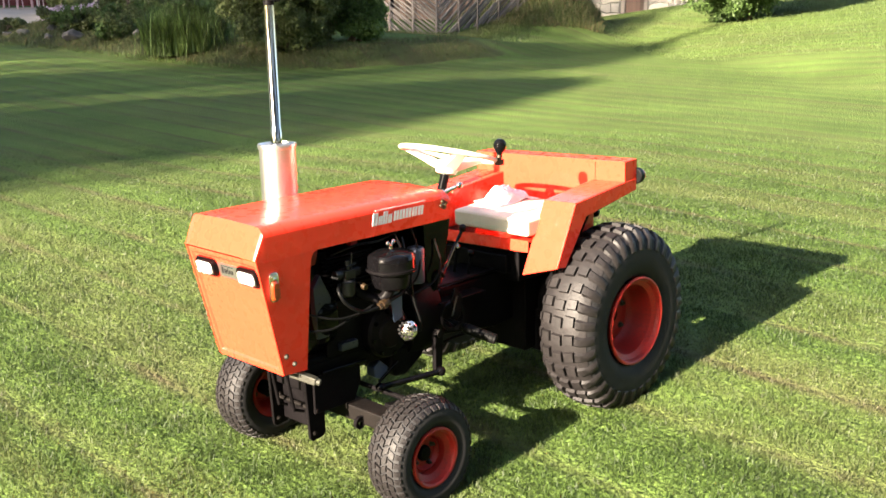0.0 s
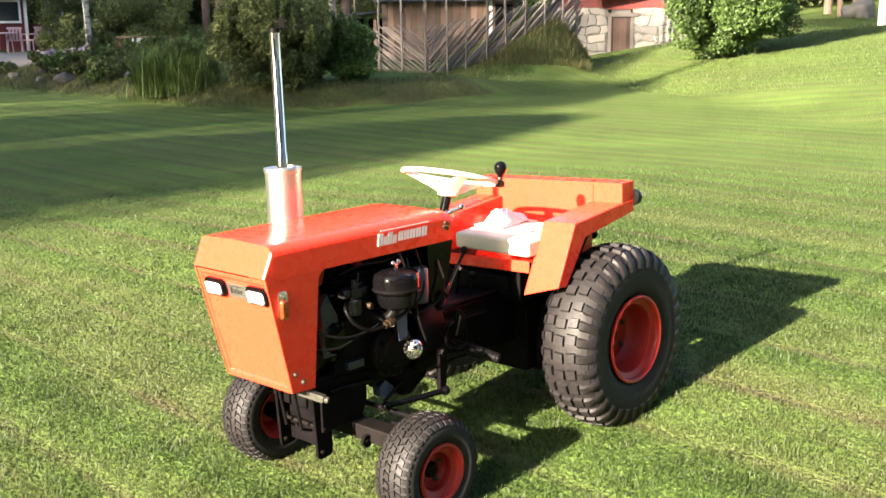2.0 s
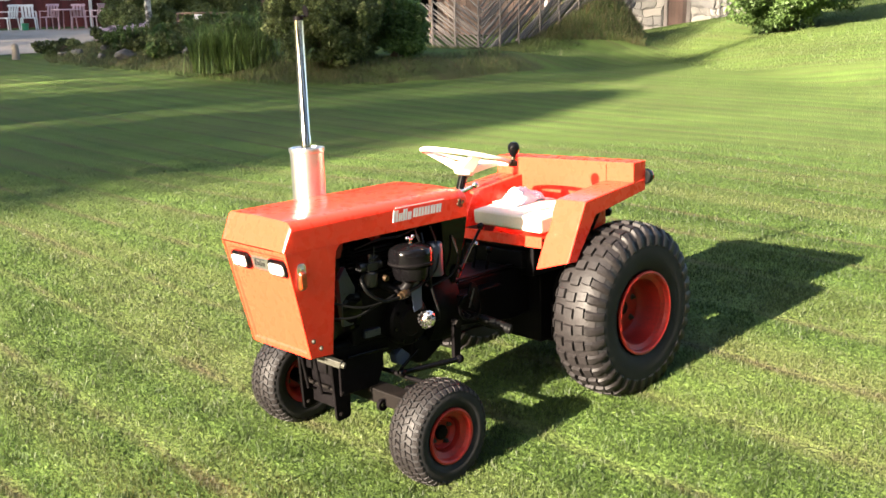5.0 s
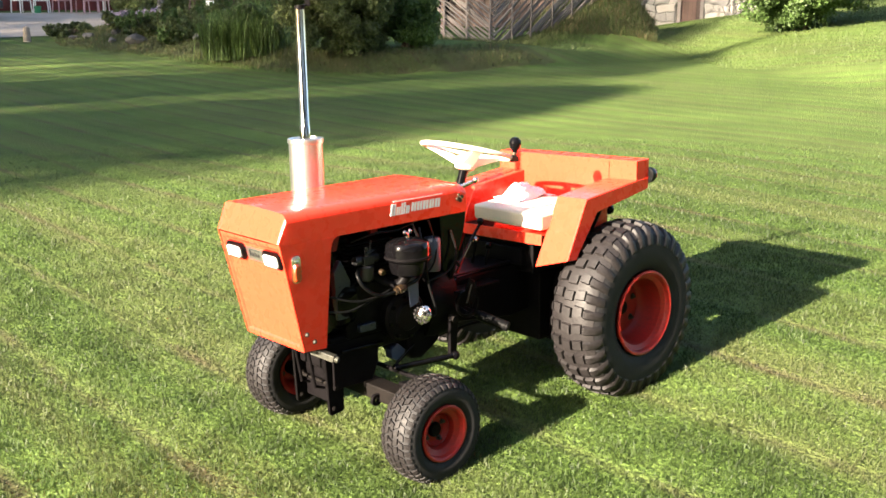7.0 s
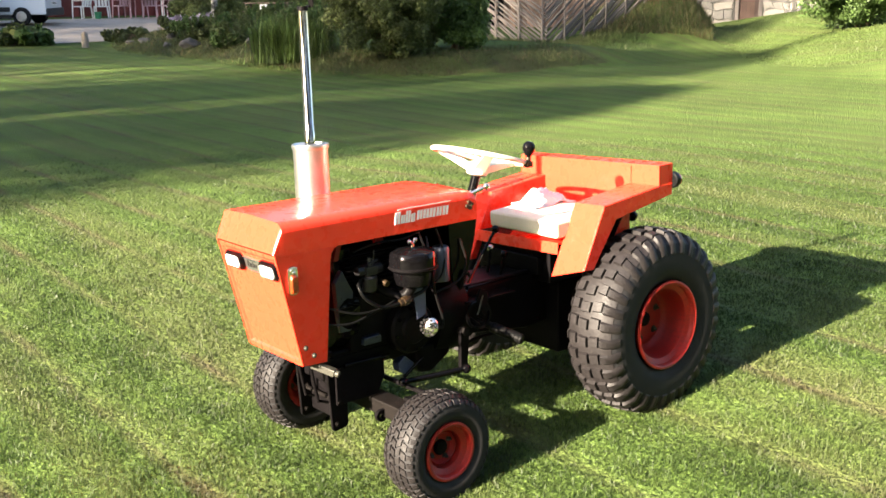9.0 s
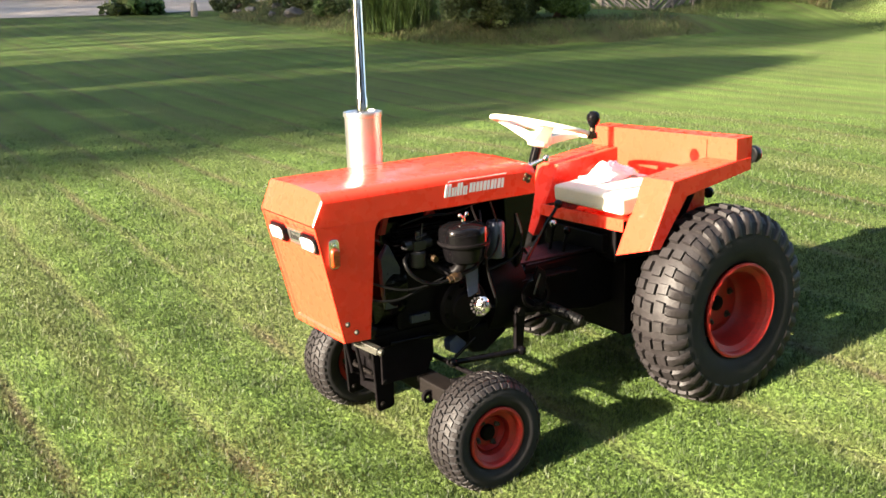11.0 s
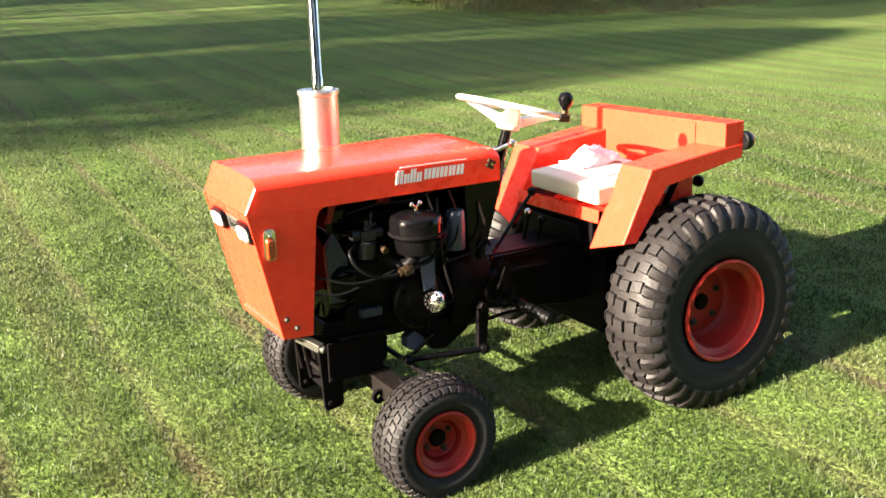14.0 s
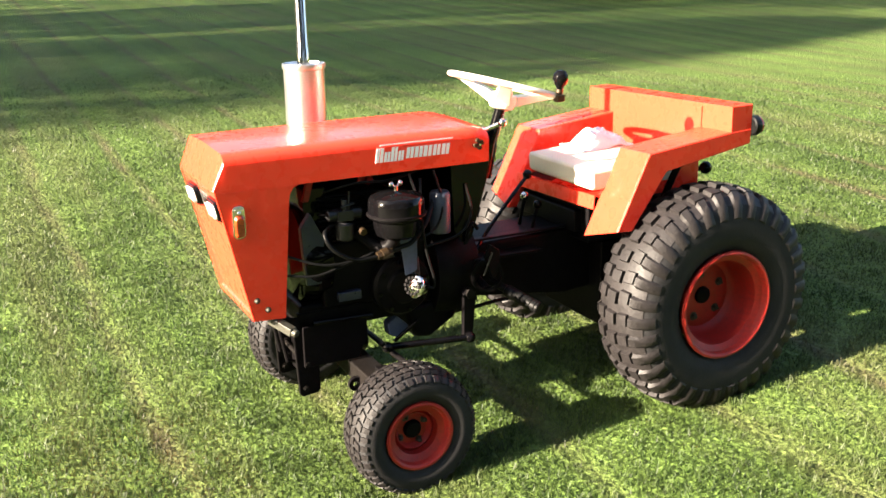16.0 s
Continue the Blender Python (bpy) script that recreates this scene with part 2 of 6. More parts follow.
def mown(m, wear):
    """Adds the sheen of mower swaths along y, streaks, dry patches and worn wheel lines to a material's colour."""
    n, l = nodes_of(m)
    b = n["Principled BSDF"]
    base = b.inputs["Base Color"].links[0].from_socket
    targets = [q.to_socket for q in base.links]
    tc, sep = n.new("ShaderNodeTexCoord"), n.new("ShaderNodeSeparateXYZ")
    l.new(tc.outputs["Object"], sep.inputs[0])

    def math_node(op, a, c=None, k=None, clamp=False):
        q = n.new("ShaderNodeMath")
        q.operation, q.use_clamp = op, clamp
        for i, val in enumerate((a, c, k)):
            if val is None:
                continue
            if isinstance(val, (int, float)):
                q.inputs[i].default_value = val
            else:
                l.new(val, q.inputs[i])
        return q.outputs[0]

    def blend(fac, a, color):
        q = n.new("ShaderNodeMix")
        q.data_type = "RGBA"
        l.new(fac, q.inputs[0])
        l.new(a, q.inputs[6])
        q.inputs[7].default_value = (*color, 1)
        return q.outputs[2]

    def noise_of(scale, detail=3, stretch=(1, 1, 1)):
        q, mp = n.new("ShaderNodeTexNoise"), n.new("ShaderNodeMapping")
        q.inputs["Scale"].default_value, q.inputs["Detail"].default_value = scale, detail
        mp.inputs["Scale"].default_value = stretch
        l.new(tc.outputs["Object"], mp.inputs["Vector"])
        l.new(mp.outputs[0], q.inputs["Vector"])
        return q.outputs[0]
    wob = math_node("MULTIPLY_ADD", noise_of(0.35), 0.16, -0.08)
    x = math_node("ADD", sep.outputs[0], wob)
    # swaths: the sheen of grass bent either way, put into the colour, each a little different
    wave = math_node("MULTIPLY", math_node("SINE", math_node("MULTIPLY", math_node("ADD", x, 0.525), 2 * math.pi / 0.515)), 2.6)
    swath_sheen = math_node("MINIMUM", math_node("MAXIMUM", wave, -1.0), 1.0)
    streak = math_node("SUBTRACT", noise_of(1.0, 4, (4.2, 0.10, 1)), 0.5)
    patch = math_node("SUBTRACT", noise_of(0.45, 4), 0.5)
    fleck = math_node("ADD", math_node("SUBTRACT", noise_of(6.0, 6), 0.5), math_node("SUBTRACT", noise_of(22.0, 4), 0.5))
    gain = math_node("ADD", math_node("MULTIPLY", fleck, 0.45), math_node("ADD", math_node("MULTIPLY_ADD", math_node("MULTIPLY", swath_sheen, noise_of(0.5, 3, (1.0, 0.3, 1))), 0.15, 1.0), math_node("ADD", math_node("MULTIPLY", streak, 0.6), math_node("MULTIPLY", patch, 0.5))))
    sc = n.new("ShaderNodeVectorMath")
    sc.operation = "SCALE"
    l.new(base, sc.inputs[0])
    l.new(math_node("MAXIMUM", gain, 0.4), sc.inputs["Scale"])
    # yellower, drier patches
    dry = math_node("MULTIPLY", math_node("MULTIPLY_ADD", noise_of(1.2, 5, (2.2, 0.16, 1)), 4.5, -2.05, True), 0.5)
    c = blend(dry, sc.outputs[0], (0.0799, 0.0829, 0.0326))
    fr = math_node("ABSOLUTE", math_node("SUBTRACT", math_node("FRACT", math_node("MULTIPLY", math_node("ADD", x, 1.2975), 1 / 0.515)), 0.5))
    near_line = math_node("SUBTRACT", 1.0, math_node("MULTIPLY", fr, 8.5), None, True)
    worn = math_node("MULTIPLY", near_line, math_node("MULTIPLY_ADD", noise_of(1.0, 5, (5.0, 1.5, 1)), 3.2, -1.0, True))
    c = blend(math_node("MULTIPLY", worn, wear), c, (0.0555, 0.0407, 0.0252))
    for t in targets:
        l.new(c, t)
    return c, sep, math_node, blend, noise_of


def lawn_material():
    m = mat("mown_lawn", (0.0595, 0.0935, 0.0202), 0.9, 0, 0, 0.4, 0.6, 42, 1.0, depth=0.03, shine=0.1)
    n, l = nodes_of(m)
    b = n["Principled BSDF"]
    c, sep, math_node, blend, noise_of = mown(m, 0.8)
    # the bank and the mound are rough, with bare earth and dry stalks
    geo = n.new("ShaderNodeNewGeometry")
    sepn = n.new("ShaderNodeSeparateXYZ")
    l.new(geo.outputs["Normal"], sepn.inputs[0])
    steep = math_node("MULTIPLY", math_node("LESS_THAN", sepn.outputs[2], 0.978), math_node("LESS_THAN", sep.outputs[0], 12.8))
    c = blend(math_node("MULTIPLY", steep, math_node("ADD", noise_of(2.5, 5), 0.1)), c, (0.0444, 0.0370, 0.0192))
    l.new(c, b.inputs["Base Color"])
    return m


LAWN = lawn_material()
gx, gy = spaced(), spaced()
GX, GY = np.meshgrid(gx, gy, indexing="ij")
gv = np.stack([GX, GY, height(GX, GY)], -1).reshape(-1, 3)
ii, jj = np.meshgrid(np.arange(len(gx) - 1), np.arange(len(gy) - 1), indexing="ij")
k0 = (ii * len(gy) + jj).ravel()
gf = np.stack([k0, k0 + len(gy), k0 + len(gy) + 1, k0 + 1], 1)
ground = tagged(new("ground", numpy_mesh("ground", gv, gf, LAWN)), "mown green lawn with wheel lines, rising to a rough bank", "lawn", kind="structure")
ground.data.polygons.foreach_set("use_smooth", [True] * len(ground.data.polygons))

rng = np.random.default_rng(5)
GRASS = leaf_mat("grass_blades", (0.0230, 0.0425, 0.0068), 0.36, tip=(0.0138, 0.0252, 0.0044), through=0.25)
# brighter than the turf blades: the slope's sunlit look is in this colour
MEADOW = leaf_mat("sunlit_meadow_blades", (0.0540, 0.0780, 0.0195), 0.3, through=0.25)
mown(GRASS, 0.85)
TALL = leaf_mat("tall_grass_blades", (0.070, 0.108, 0.027), 0.6, through=0.3)
DRY = leaf_mat("dry_stalks", (0.095, 0.068, 0.034), 0.4, through=0.15)
WEED = leaf_mat("wild_growth", (0.050, 0.064, 0.018), 0.5, through=0.25)


def blades(name, px, py, size, width, lean, material, label):
    """Many grass blades at these places, as one mesh."""
    k = len(px)
    pz = height(px, py)
    a, tilt = rng.uniform(0, 2 * np.pi, k), rng.uniform(0.1, 1, k) * lean
    h, w = size * rng.uniform(0.55, 1.25, k), width * rng.uniform(0.7, 1.3, k)
    d = rng.uniform(0, 2 * np.pi, k)
    side = np.stack([np.cos(a), np.sin(a), 0 * a], 1) * w[:, None] / 2
    up = np.stack([np.cos(d) * np.sin(tilt), np.sin(d) * np.sin(tilt), np.cos(tilt)], 1) * h[:, None]
    root = np.stack([px, py, pz - 0.003], 1)
    v = np.stack([root - side, root + side, root + up + side * 0.25, root + up - side * 0.25], 1).reshape(-1, 3)
    f = np.arange(4 * k).reshape(k, 4)
    return tagged(new(name, numpy_mesh(name, v, f, material)), label, "grass", kind="stuff")


# turf: dense close to the tractor's side, thinner with distance, worn along the wheel lines
count = 820000
lo, hi, mid = 1.7, 10.5, 3.4
share = (mid ** 2 - lo ** 2) / 2 / ((mid ** 2 - lo ** 2) / 2 + mid ** 2 * math.log(hi / mid))
pick = rng.uniform(0, 1, count)
rad = np.where(pick < share, np.sqrt(lo ** 2 + pick / share * (mid ** 2 - lo ** 2)), mid * np.exp((pick - share) / (1 - share) * math.log(hi / mid)))
ang = rng.uniform(radians(0), radians(108), count)
tx, ty = -2.75 + rad * np.cos(ang), -2.75 + rad * np.sin(ang)
frac = np.abs(((tx + 1.2975) / 0.515) % 1 - 0.5)
keep = ((frac > 0.05) | (rng.uniform(0, 1, count) < 0.35)) & (rad < 10.5 - 3.5 * rng.uniform(0, 1, count) ** 2)
keep &= (rad > 1.7 + 0.7 * rng.uniform(0, 1, count)) & (np.minimum(ang, radians(108) - ang) > radians(10) * rng.uniform(0, 1, count))
tx, ty, rad = tx[keep], ty[keep], rad[keep]
clump = 0.7 + 0.6 * (0.5 + 0.5 * np.sin(tx * 9 + 3 * np.sin(ty * 7)) * np.sin(ty * 8 + 2 * np.sin(tx * 6)))
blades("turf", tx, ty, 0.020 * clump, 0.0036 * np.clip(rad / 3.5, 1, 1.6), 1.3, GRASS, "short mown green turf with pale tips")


# ---- plants ----
def cloud(centres, radii, count, leaf, flat=0.55, seed=1, shell=0.55, droop=0.0):
    """Leaves as small rhombs scattered through overlapping lumps."""
    g = np.random.default_rng(seed)
    centres, radii = np.asarray(centres, float), np.asarray(radii, float)
    weight = np.prod(radii, axis=1) ** (2 / 3)
    pickn = g.choice(len(centres), count, p=weight / weight.sum())
    d = g.normal(size=(count, 3))
    d /= np.linalg.norm(d, axis=1)[:, None]
    r = (shell + (1 - shell) * g.uniform(0, 1, count)) * (0.86 + 0.28 * g.uniform(0, 1, count))
    p = centres[pickn] + d * radii[pickn] * r[:, None]
    nrm = d * (1 - flat) + g.normal(size=(count, 3)) * flat
    nrm[:, 2] += 0.25 - droop
    nrm /= np.linalg.norm(nrm, axis=1)[:, None]
    t = np.cross(nrm, g.normal(size=(count, 3)))
    t /= np.linalg.norm(t, axis=1)[:, None]
    b = np.cross(nrm, t)
    s = leaf * g.uniform(0.6, 1.35, count)[:, None]
    v = np.stack([p - t * s, p - b * s * 0.55 + nrm * s * 0.12, p + t * s, p + b * s * 0.55 + nrm * s * 0.12], 1).reshape(-1, 3)
    return v, np.arange(4 * count).reshape(count, 4)


def lumps(c, r, n, size, seed, low=0.1):
    """Centres and radii of n lumps that together fill an uneven crown."""
    g = np.random.default_rng(seed)
    out, rad = [], []
    while len(out) < n:
        d = g.uniform(-1, 1, 3)
        if np.linalg.norm(d) > 1:
            continue
        q = np.array(c) + d * np.array(r)
        if q[2] < low:
            continue
        k = size * g.uniform(0.65, 1.3)
        out.append(q)
        rad.append((k, k, k * g.uniform(0.7, 1.0)))
    return out, rad


def leaves_part(name, data, material, parent, label=""):
    ob = new(name, numpy_mesh(name, data[0], data[1], material))
    ob.parent = parent
    return tagged(ob, label)


BARK = mat("rough_bark", (0.13, 0.085, 0.055), 0.9, 0, 0, 0.5, 5, 30, 0.8, depth=0.02)
PINE_BARK = mat("pine_bark", (0.125, 0.082, 0.060), 0.85, 0, 0, 0.4, 3, 22, 0.8, depth=0.02)
BIRCH_BARK = mat("birch_bark", (0.55, 0.53, 0.49), 0.7, 0, 0, 0.15, 7, 26, 0.6, dirt=(0.02, 0.02, 0.02), depth=0.01)
bn, bl = nodes_of(BIRCH_BARK)
btc, bmap, bno, brg, bmx = bn.new("ShaderNodeTexCoord"), bn.new("ShaderNodeMapping"), bn.new("ShaderNodeTexNoise"), bn.new("ShaderNodeMapRange"), bn.new("ShaderNodeMix")
bmap.inputs["Scale"].default_value, bno.inputs["Scale"].default_value, bno.inputs["Detail"].default_value = (5, 5, 9), 1.0, 4
brg.inputs[1].default_value, brg.inputs[2].default_value, bmx.data_type = 0.44, 0.58, "RGBA"
bl.new(btc.outputs["Object"], bmap.inputs["Vector"])
bl.new(bmap.outputs[0], bno.inputs["Vector"])
bl.new(bno.outputs[0], brg.inputs[0])
bl.new(brg.outputs[0], bmx.inputs[0])
bmx.inputs[6].default_value, bmx.inputs[7].default_value = (0.36, 0.345, 0.315, 1), (0.03, 0.028, 0.026, 1)
bl.new(bmx.outputs[2], bn["Principled BSDF"].inputs["Base Color"])
HEDGE = leaf_mat("dark_shrub_leaves", (0.082, 0.104, 0.035), 0.3, through=0.4)
YELLOWISH = leaf_mat("olive_shrub_leaves", (0.12, 0.142, 0.046), 0.35, through=0.3)
FRESH = leaf_mat("fresh_lilac_leaves", (0.062, 0.106, 0.027), 0.3, through=0.42)
BIRCH_LEAF = leaf_mat("birch_leaves", (0.125, 0.15, 0.05), 0.35, through=0.45)
CONIFER = leaf_mat("conifer_needles", (0.042, 0.060, 0.025), 0.5, through=0.1)
FOREST = leaf_mat("woodland_leaves", (0.085, 0.106, 0.037), 0.45, through=0.3)


def ground_at(x, y):
    return float(height(x, y))


def limbs(base, top, r, count, seed, spread, start=0.3):
    g = random.Random(seed)
    b, t = Vector(base), Vector(top)
    bend = Vector((g.uniform(-1, 1), g.uniform(-1, 1), 0)) * (t - b).length * 0.02
    shapes = [tube([b - Vector((0, 0, 0.3)), b.lerp(t, 0.33) + bend, b.lerp(t, 0.66) - bend, t], r, 10, 4)]
    n = len(shapes[0][0]) // 10
    tap = []
    for i, p in enumerate(shapes[0][0]):
        k = (i // 10) / (n - 1)
        axis_p = (b - Vector((0, 0, 0.3))).lerp(t, k)
        q = Vector(p)
        tap.append(tuple(axis_p + (q - axis_p) * 1.0) if k < 0.05 else tuple(q + (axis_p - q) * 0.75 * k * (1 if (q - axis_p).length < r * 3 else 0)))
    shapes = [(tap, shapes[0][1])]
    for k in range(count):
        f = start + (0.97 - start) * k / max(1, count - 1)
        a = g.uniform(0, 2 * math.pi)
        o = b.lerp(t, f)
        reach = spread * (1 - 0.6 * f) * g.uniform(0.7, 1.1)
        e = o + Vector((math.cos(a) * reach, math.sin(a) * reach, reach * g.uniform(0.1, 0.6)))
        shapes.append(tube([o, o.lerp(e, 0.5) + Vector((0, 0, 0.06 * reach)), e], r * 0.22 * (1 - 0.5 * f), 5, 3))
    return joined(*shapes)


def bush(name, label, where, radii, n_lumps, lump, count, leaf, materials, seed, group="", shoots=0):
    x, y = where
    z = ground_at(x, y)
    root = thing(name, label, "bush", group, Matrix.Translation((x, y, z)))
    g = random.Random(seed)
    stems = [tube([(g.uniform(-0.2, 0.2), g.uniform(-0.2, 0.2), -0.1), (g.uniform(-0.3, 0.3) * radii[0], g.uniform(-0.3, 0.3) * radii[1], radii[2] * 0.6), (g.uniform(-0.5, 0.5) * radii[0], g.uniform(-0.5, 0.5) * radii[1], radii[2] * 1.2)], 0.016 if radii[2] > 0.3 else 0.006, 6, 4) for _ in range(14)]
    part("stems", joined(*stems), BARK, root)
    for i, m in enumerate(materials):
        c, r = lumps((0, 0, radii[2]), radii, n_lumps, lump, seed + 31 * i, 0.12 * radii[2])
        leaves_part("crown" if i == 0 else "young_growth", cloud(c, r, count // (1 if i == 0 else 3), leaf, 0.6, seed + i), m, root, "" if i == 0 else "lighter yellow-green young leaves")
    if shoots:
        g5 = np.random.default_rng(seed + 500)
        d = g5.normal(size=(shoots, 3))
        d[:, 2] = np.abs(d[:, 2]) * 1.2
        d /= np.linalg.norm(d, axis=1)[:, None]
        c = np.array([0, 0, radii[2]]) + d * np.array(radii) * g5.uniform(1.0, 1.18, (shoots, 1)) + [0, 0, 0.08]
        r = np.stack([np.full(shoots, 0.05), np.full(shoots, 0.05), g5.uniform(0.12, 0.30, shoots)], 1)
        leaves_part("upright_growth", cloud(c, r, shoots * 120, leaf * 0.75, 0.6, seed + 9, 0.1), materials[-1], root, "slender upright olive-green shoots")
    return root


def tree(name, label, where, h, r, bark, leaf_m, crown, count, leaf, seed, category="tree", group="", start=0.35, kind=""):
    """crown: list of (height share, radius, thickness share) lumps of foliage round the trunk."""
    x, y = where
    root = thing(name, label, category, group, Matrix.Translation((x, y, ground_at(x, y))))
    part("trunk", limbs((0, 0, 0), (0.2, 0.1, h), r, 10, seed, max(c[1] for c in crown), start), bark, root)
    g = random.Random(seed)
    cs, rs = [], []
    for f, rad_c, th in crown:
        for _ in range(5):
            a, q = g.uniform(0, 2 * math.pi), rad_c * g.uniform(0.25, 0.75)
            cs.append((q * math.cos(a), q * math.sin(a), f * h + g.uniform(-0.5, 0.5) * th * h))
            rs.append((rad_c * 0.62, rad_c * 0.62, th * h * g.uniform(0.6, 1.0)))
    leaves_part("crown", cloud(cs, rs, count, leaf, 0.6, seed), leaf_m, root)
    return root


def spruce(where, h, width, seed, dense, low):
    """A tall spruce; low: where its green crown begins."""
    x, y = where
    root = thing("spruce_tree", "tall dark spruce out of view, placed to shade the lawn", "tree", "spruces beside the lawn", Matrix.Translation((x, y, ground_at(x, y))))
    part("trunk", limbs((0, 0, 0), (0, 0, h), 0.22, 6, seed, 0.8), BARK, root)
    g = np.random.default_rng(seed)
    n = int(2.4 * dense * (h - low) * width)
    f = g.uniform(0, 1, n)
    f = f[g.uniform(0, 1, n) < np.sqrt(1 - f ** 3) + 0.15]
    n = len(f)
    a, q = g.uniform(0, 2 * np.pi, n), np.sqrt(g.uniform(0, 1, n))
    reach = width * np.sqrt(1 - f ** 3) * (1 + 0.10 * np.sin(3 * a + 9 * f) + g.normal(0, 0.06, n))
    p = np.stack([q * reach * np.cos(a), q * reach * np.sin(a), low + f * (h - low) - 0.15 * q * reach], 1)
    t, u = g.normal(size=(n, 3)), g.normal(size=(n, 3))
    t /= np.linalg.norm(t, axis=1)[:, None]
    u = np.cross(t, u)
    u /= np.linalg.norm(u, axis=1)[:, None]
    sz = 0.11 * g.uniform(0.6, 1.4, n)[:, None]
    v = np.stack([p - t * sz, p - u * sz * 0.55, p + t * sz, p + u * sz * 0.55], 1).reshape(-1, 3)
    leaves_part("crown", (v, np.arange(4 * n).reshape(n, 4)), CONIFER, root)


# unseen trees, placed to throw the long shade over the far lawn
# high crowns and dense far trees are added to shade fence and house
SPRUCES = ((7.25, 13.4, 3.25, 2, 260), (10.5, 16.8, 3.9, 2, 150), (12.7, 18.2, 3.4, 2, 110), (16.2, 24.0, 3.2, 12.9, 120), (19.4, 24.0, 3.8, 2, 110), (23.0, 26.0, 4.6, 2, 105), (27.0, 29.0, 5.0, 2, 105), (31.0, 30.0, 5.0, 2, 120),
           (35.0, 30.0, 5.0, 2, 230), (39.0, 30.0, 5.0, 2, 260), (43.0, 29.0, 5.0, 2, 260), (47.0, 29.0, 5.0, 2, 150), (12.7, 31.0, 3.2, 21.8, 90), (9.8, 31.0, 3.0, 22.0, 140), (-8.4, 16.0, 3.4, 2, 120), (-12.5, 17.0, 4.4, 2, 110), (-17.0, 17.0, 4.4, 2, 110))
for k, (yy, hh, ww, low, dense) in enumerate(SPRUCES):
    spruce((-25.0 - 1.5 * (k % 2), yy + ((0.8 if k < 2 else 1.4) if yy > 0 else 0)), hh, ww, 70 + k, dense, low)
# unseen foliage added on the near side to hold back low sky light
g3 = np.random.default_rng(4)
cs, rs = [], []
for k in range(300):
    q = k / 299
    x, y = (-42 + 62 * q, -14 - 4 * g3.uniform(0, 1) - 6 * abs(q - 0.5)) if k % 3 else (-46 - 5 * g3.uniform(0, 1), -24 + 26 * q)
    cs.append((x, y, g3.uniform(0.5, 15.0 if k % 3 else 6.0)))
    rs.append((1.9, 1.9, 1.7))
tagged(new("near_woodland", numpy_mesh("near_woodland", *cloud(cs, rs, 110000, 0.24, 0.6, 24, 0.3), CONIFER)), "unseen dark foliage added on the near side to block low sky", "woods", kind="stuff")

# planted bank, from its far end to the fence
bush("shrub", "broad dark green shrub at the lawn's edge", (8.8, 13.1), (1.15, 1.0, 0.80), 60, 0.26, 60000, 0.032, (HEDGE, YELLOWISH), 11, shoots=150)
# fresh leaf colour made lighter to offset the shade on this shrub
LIFTED_FRESH = leaf_mat("shade_lifted_shrub_leaves", (0.12, 0.19, 0.05), 0.3, through=0.45)
bush("shrub", "leafy mid-green shrub beside the broad one", (10.15, 12.62), (0.46, 0.5, 0.52), 26, 0.20, 17000, 0.034, (LIFTED_FRESH, FRESH), 12, shoots=40)
bush("shrub", "leafy mid-green shrub behind the tall grass", (8.3, 15.35), (0.6, 0.5, 0.4), 20, 0.22, 11000, 0.034, (HEDGE, FRESH), 20)
bush("lilac_bush", "rounded bright green leafy bush on the slope", (20.65, 10.15), (1.8, 1.5, 1.85), 80, 0.40, 95000, 0.046, (FRESH, FRESH), 13)
bush("shrub", "leafy green shrub behind the fence", (23.3, 18.1), (0.8, 0.8, 1.15), 20, 0.34, 12000, 0.04, (HEDGE, FRESH), 14)
bush("flower_clump", "low clump of pale mauve flowering plants", (9.8, 23.0), (1.0, 0.6, 0.20), 18, 0.16, 5000, 0.045, (WEED, leaf_mat("mauve_petals", (0.34, 0.27, 0.36), 0.3)), 15)
bush("flower_clump", "low green perennial plants on the bank", (8.9, 21.4), (0.8, 0.5, 0.18), 16, 0.14, 4200, 0.045, (FRESH, WEED), 16)
bush("flower_clump", "leafy green perennials beside the birch", (10.4, 19.8), (0.9, 0.5, 0.22), 16, 0.18, 4200, 0.05, (HEDGE, FRESH), 17)
bush("flower_clump", "tangled plants at the end of the bank", (8.6, 24.4), (0.8, 0.5, 0.16), 16, 0.14, 4200, 0.05, (WEED, HEDGE), 18)
for k, (x, y, r, h) in enumerate(((8.95, 19.4, 0.55, 0.24), (9.35, 18.3, 0.6, 0.30), (8.75, 17.3, 0.5, 0.26), (9.7, 17.2, 0.6, 0.36), (8.3, 18.4, 0.35, 0.16), (8.5, 20.4, 0.4, 0.17))):
    bush("perennial_plant", "loose leafy green perennials among the stones", (x, y), (r, r * 0.8, h), 16, 0.16, 4600, 0.042, (WEED, FRESH) if k % 2 else (FRESH, HEDGE), 160 + k, "perennials on the bank", shoots=16)
bush("rhubarb_plant", "broad-leaved dark green plant on the lawn's edge", (5.9, 25.6), (0.85, 0.5, 0.22), 12, 0.2, 700, 0.15, (FRESH, HEDGE), 19)


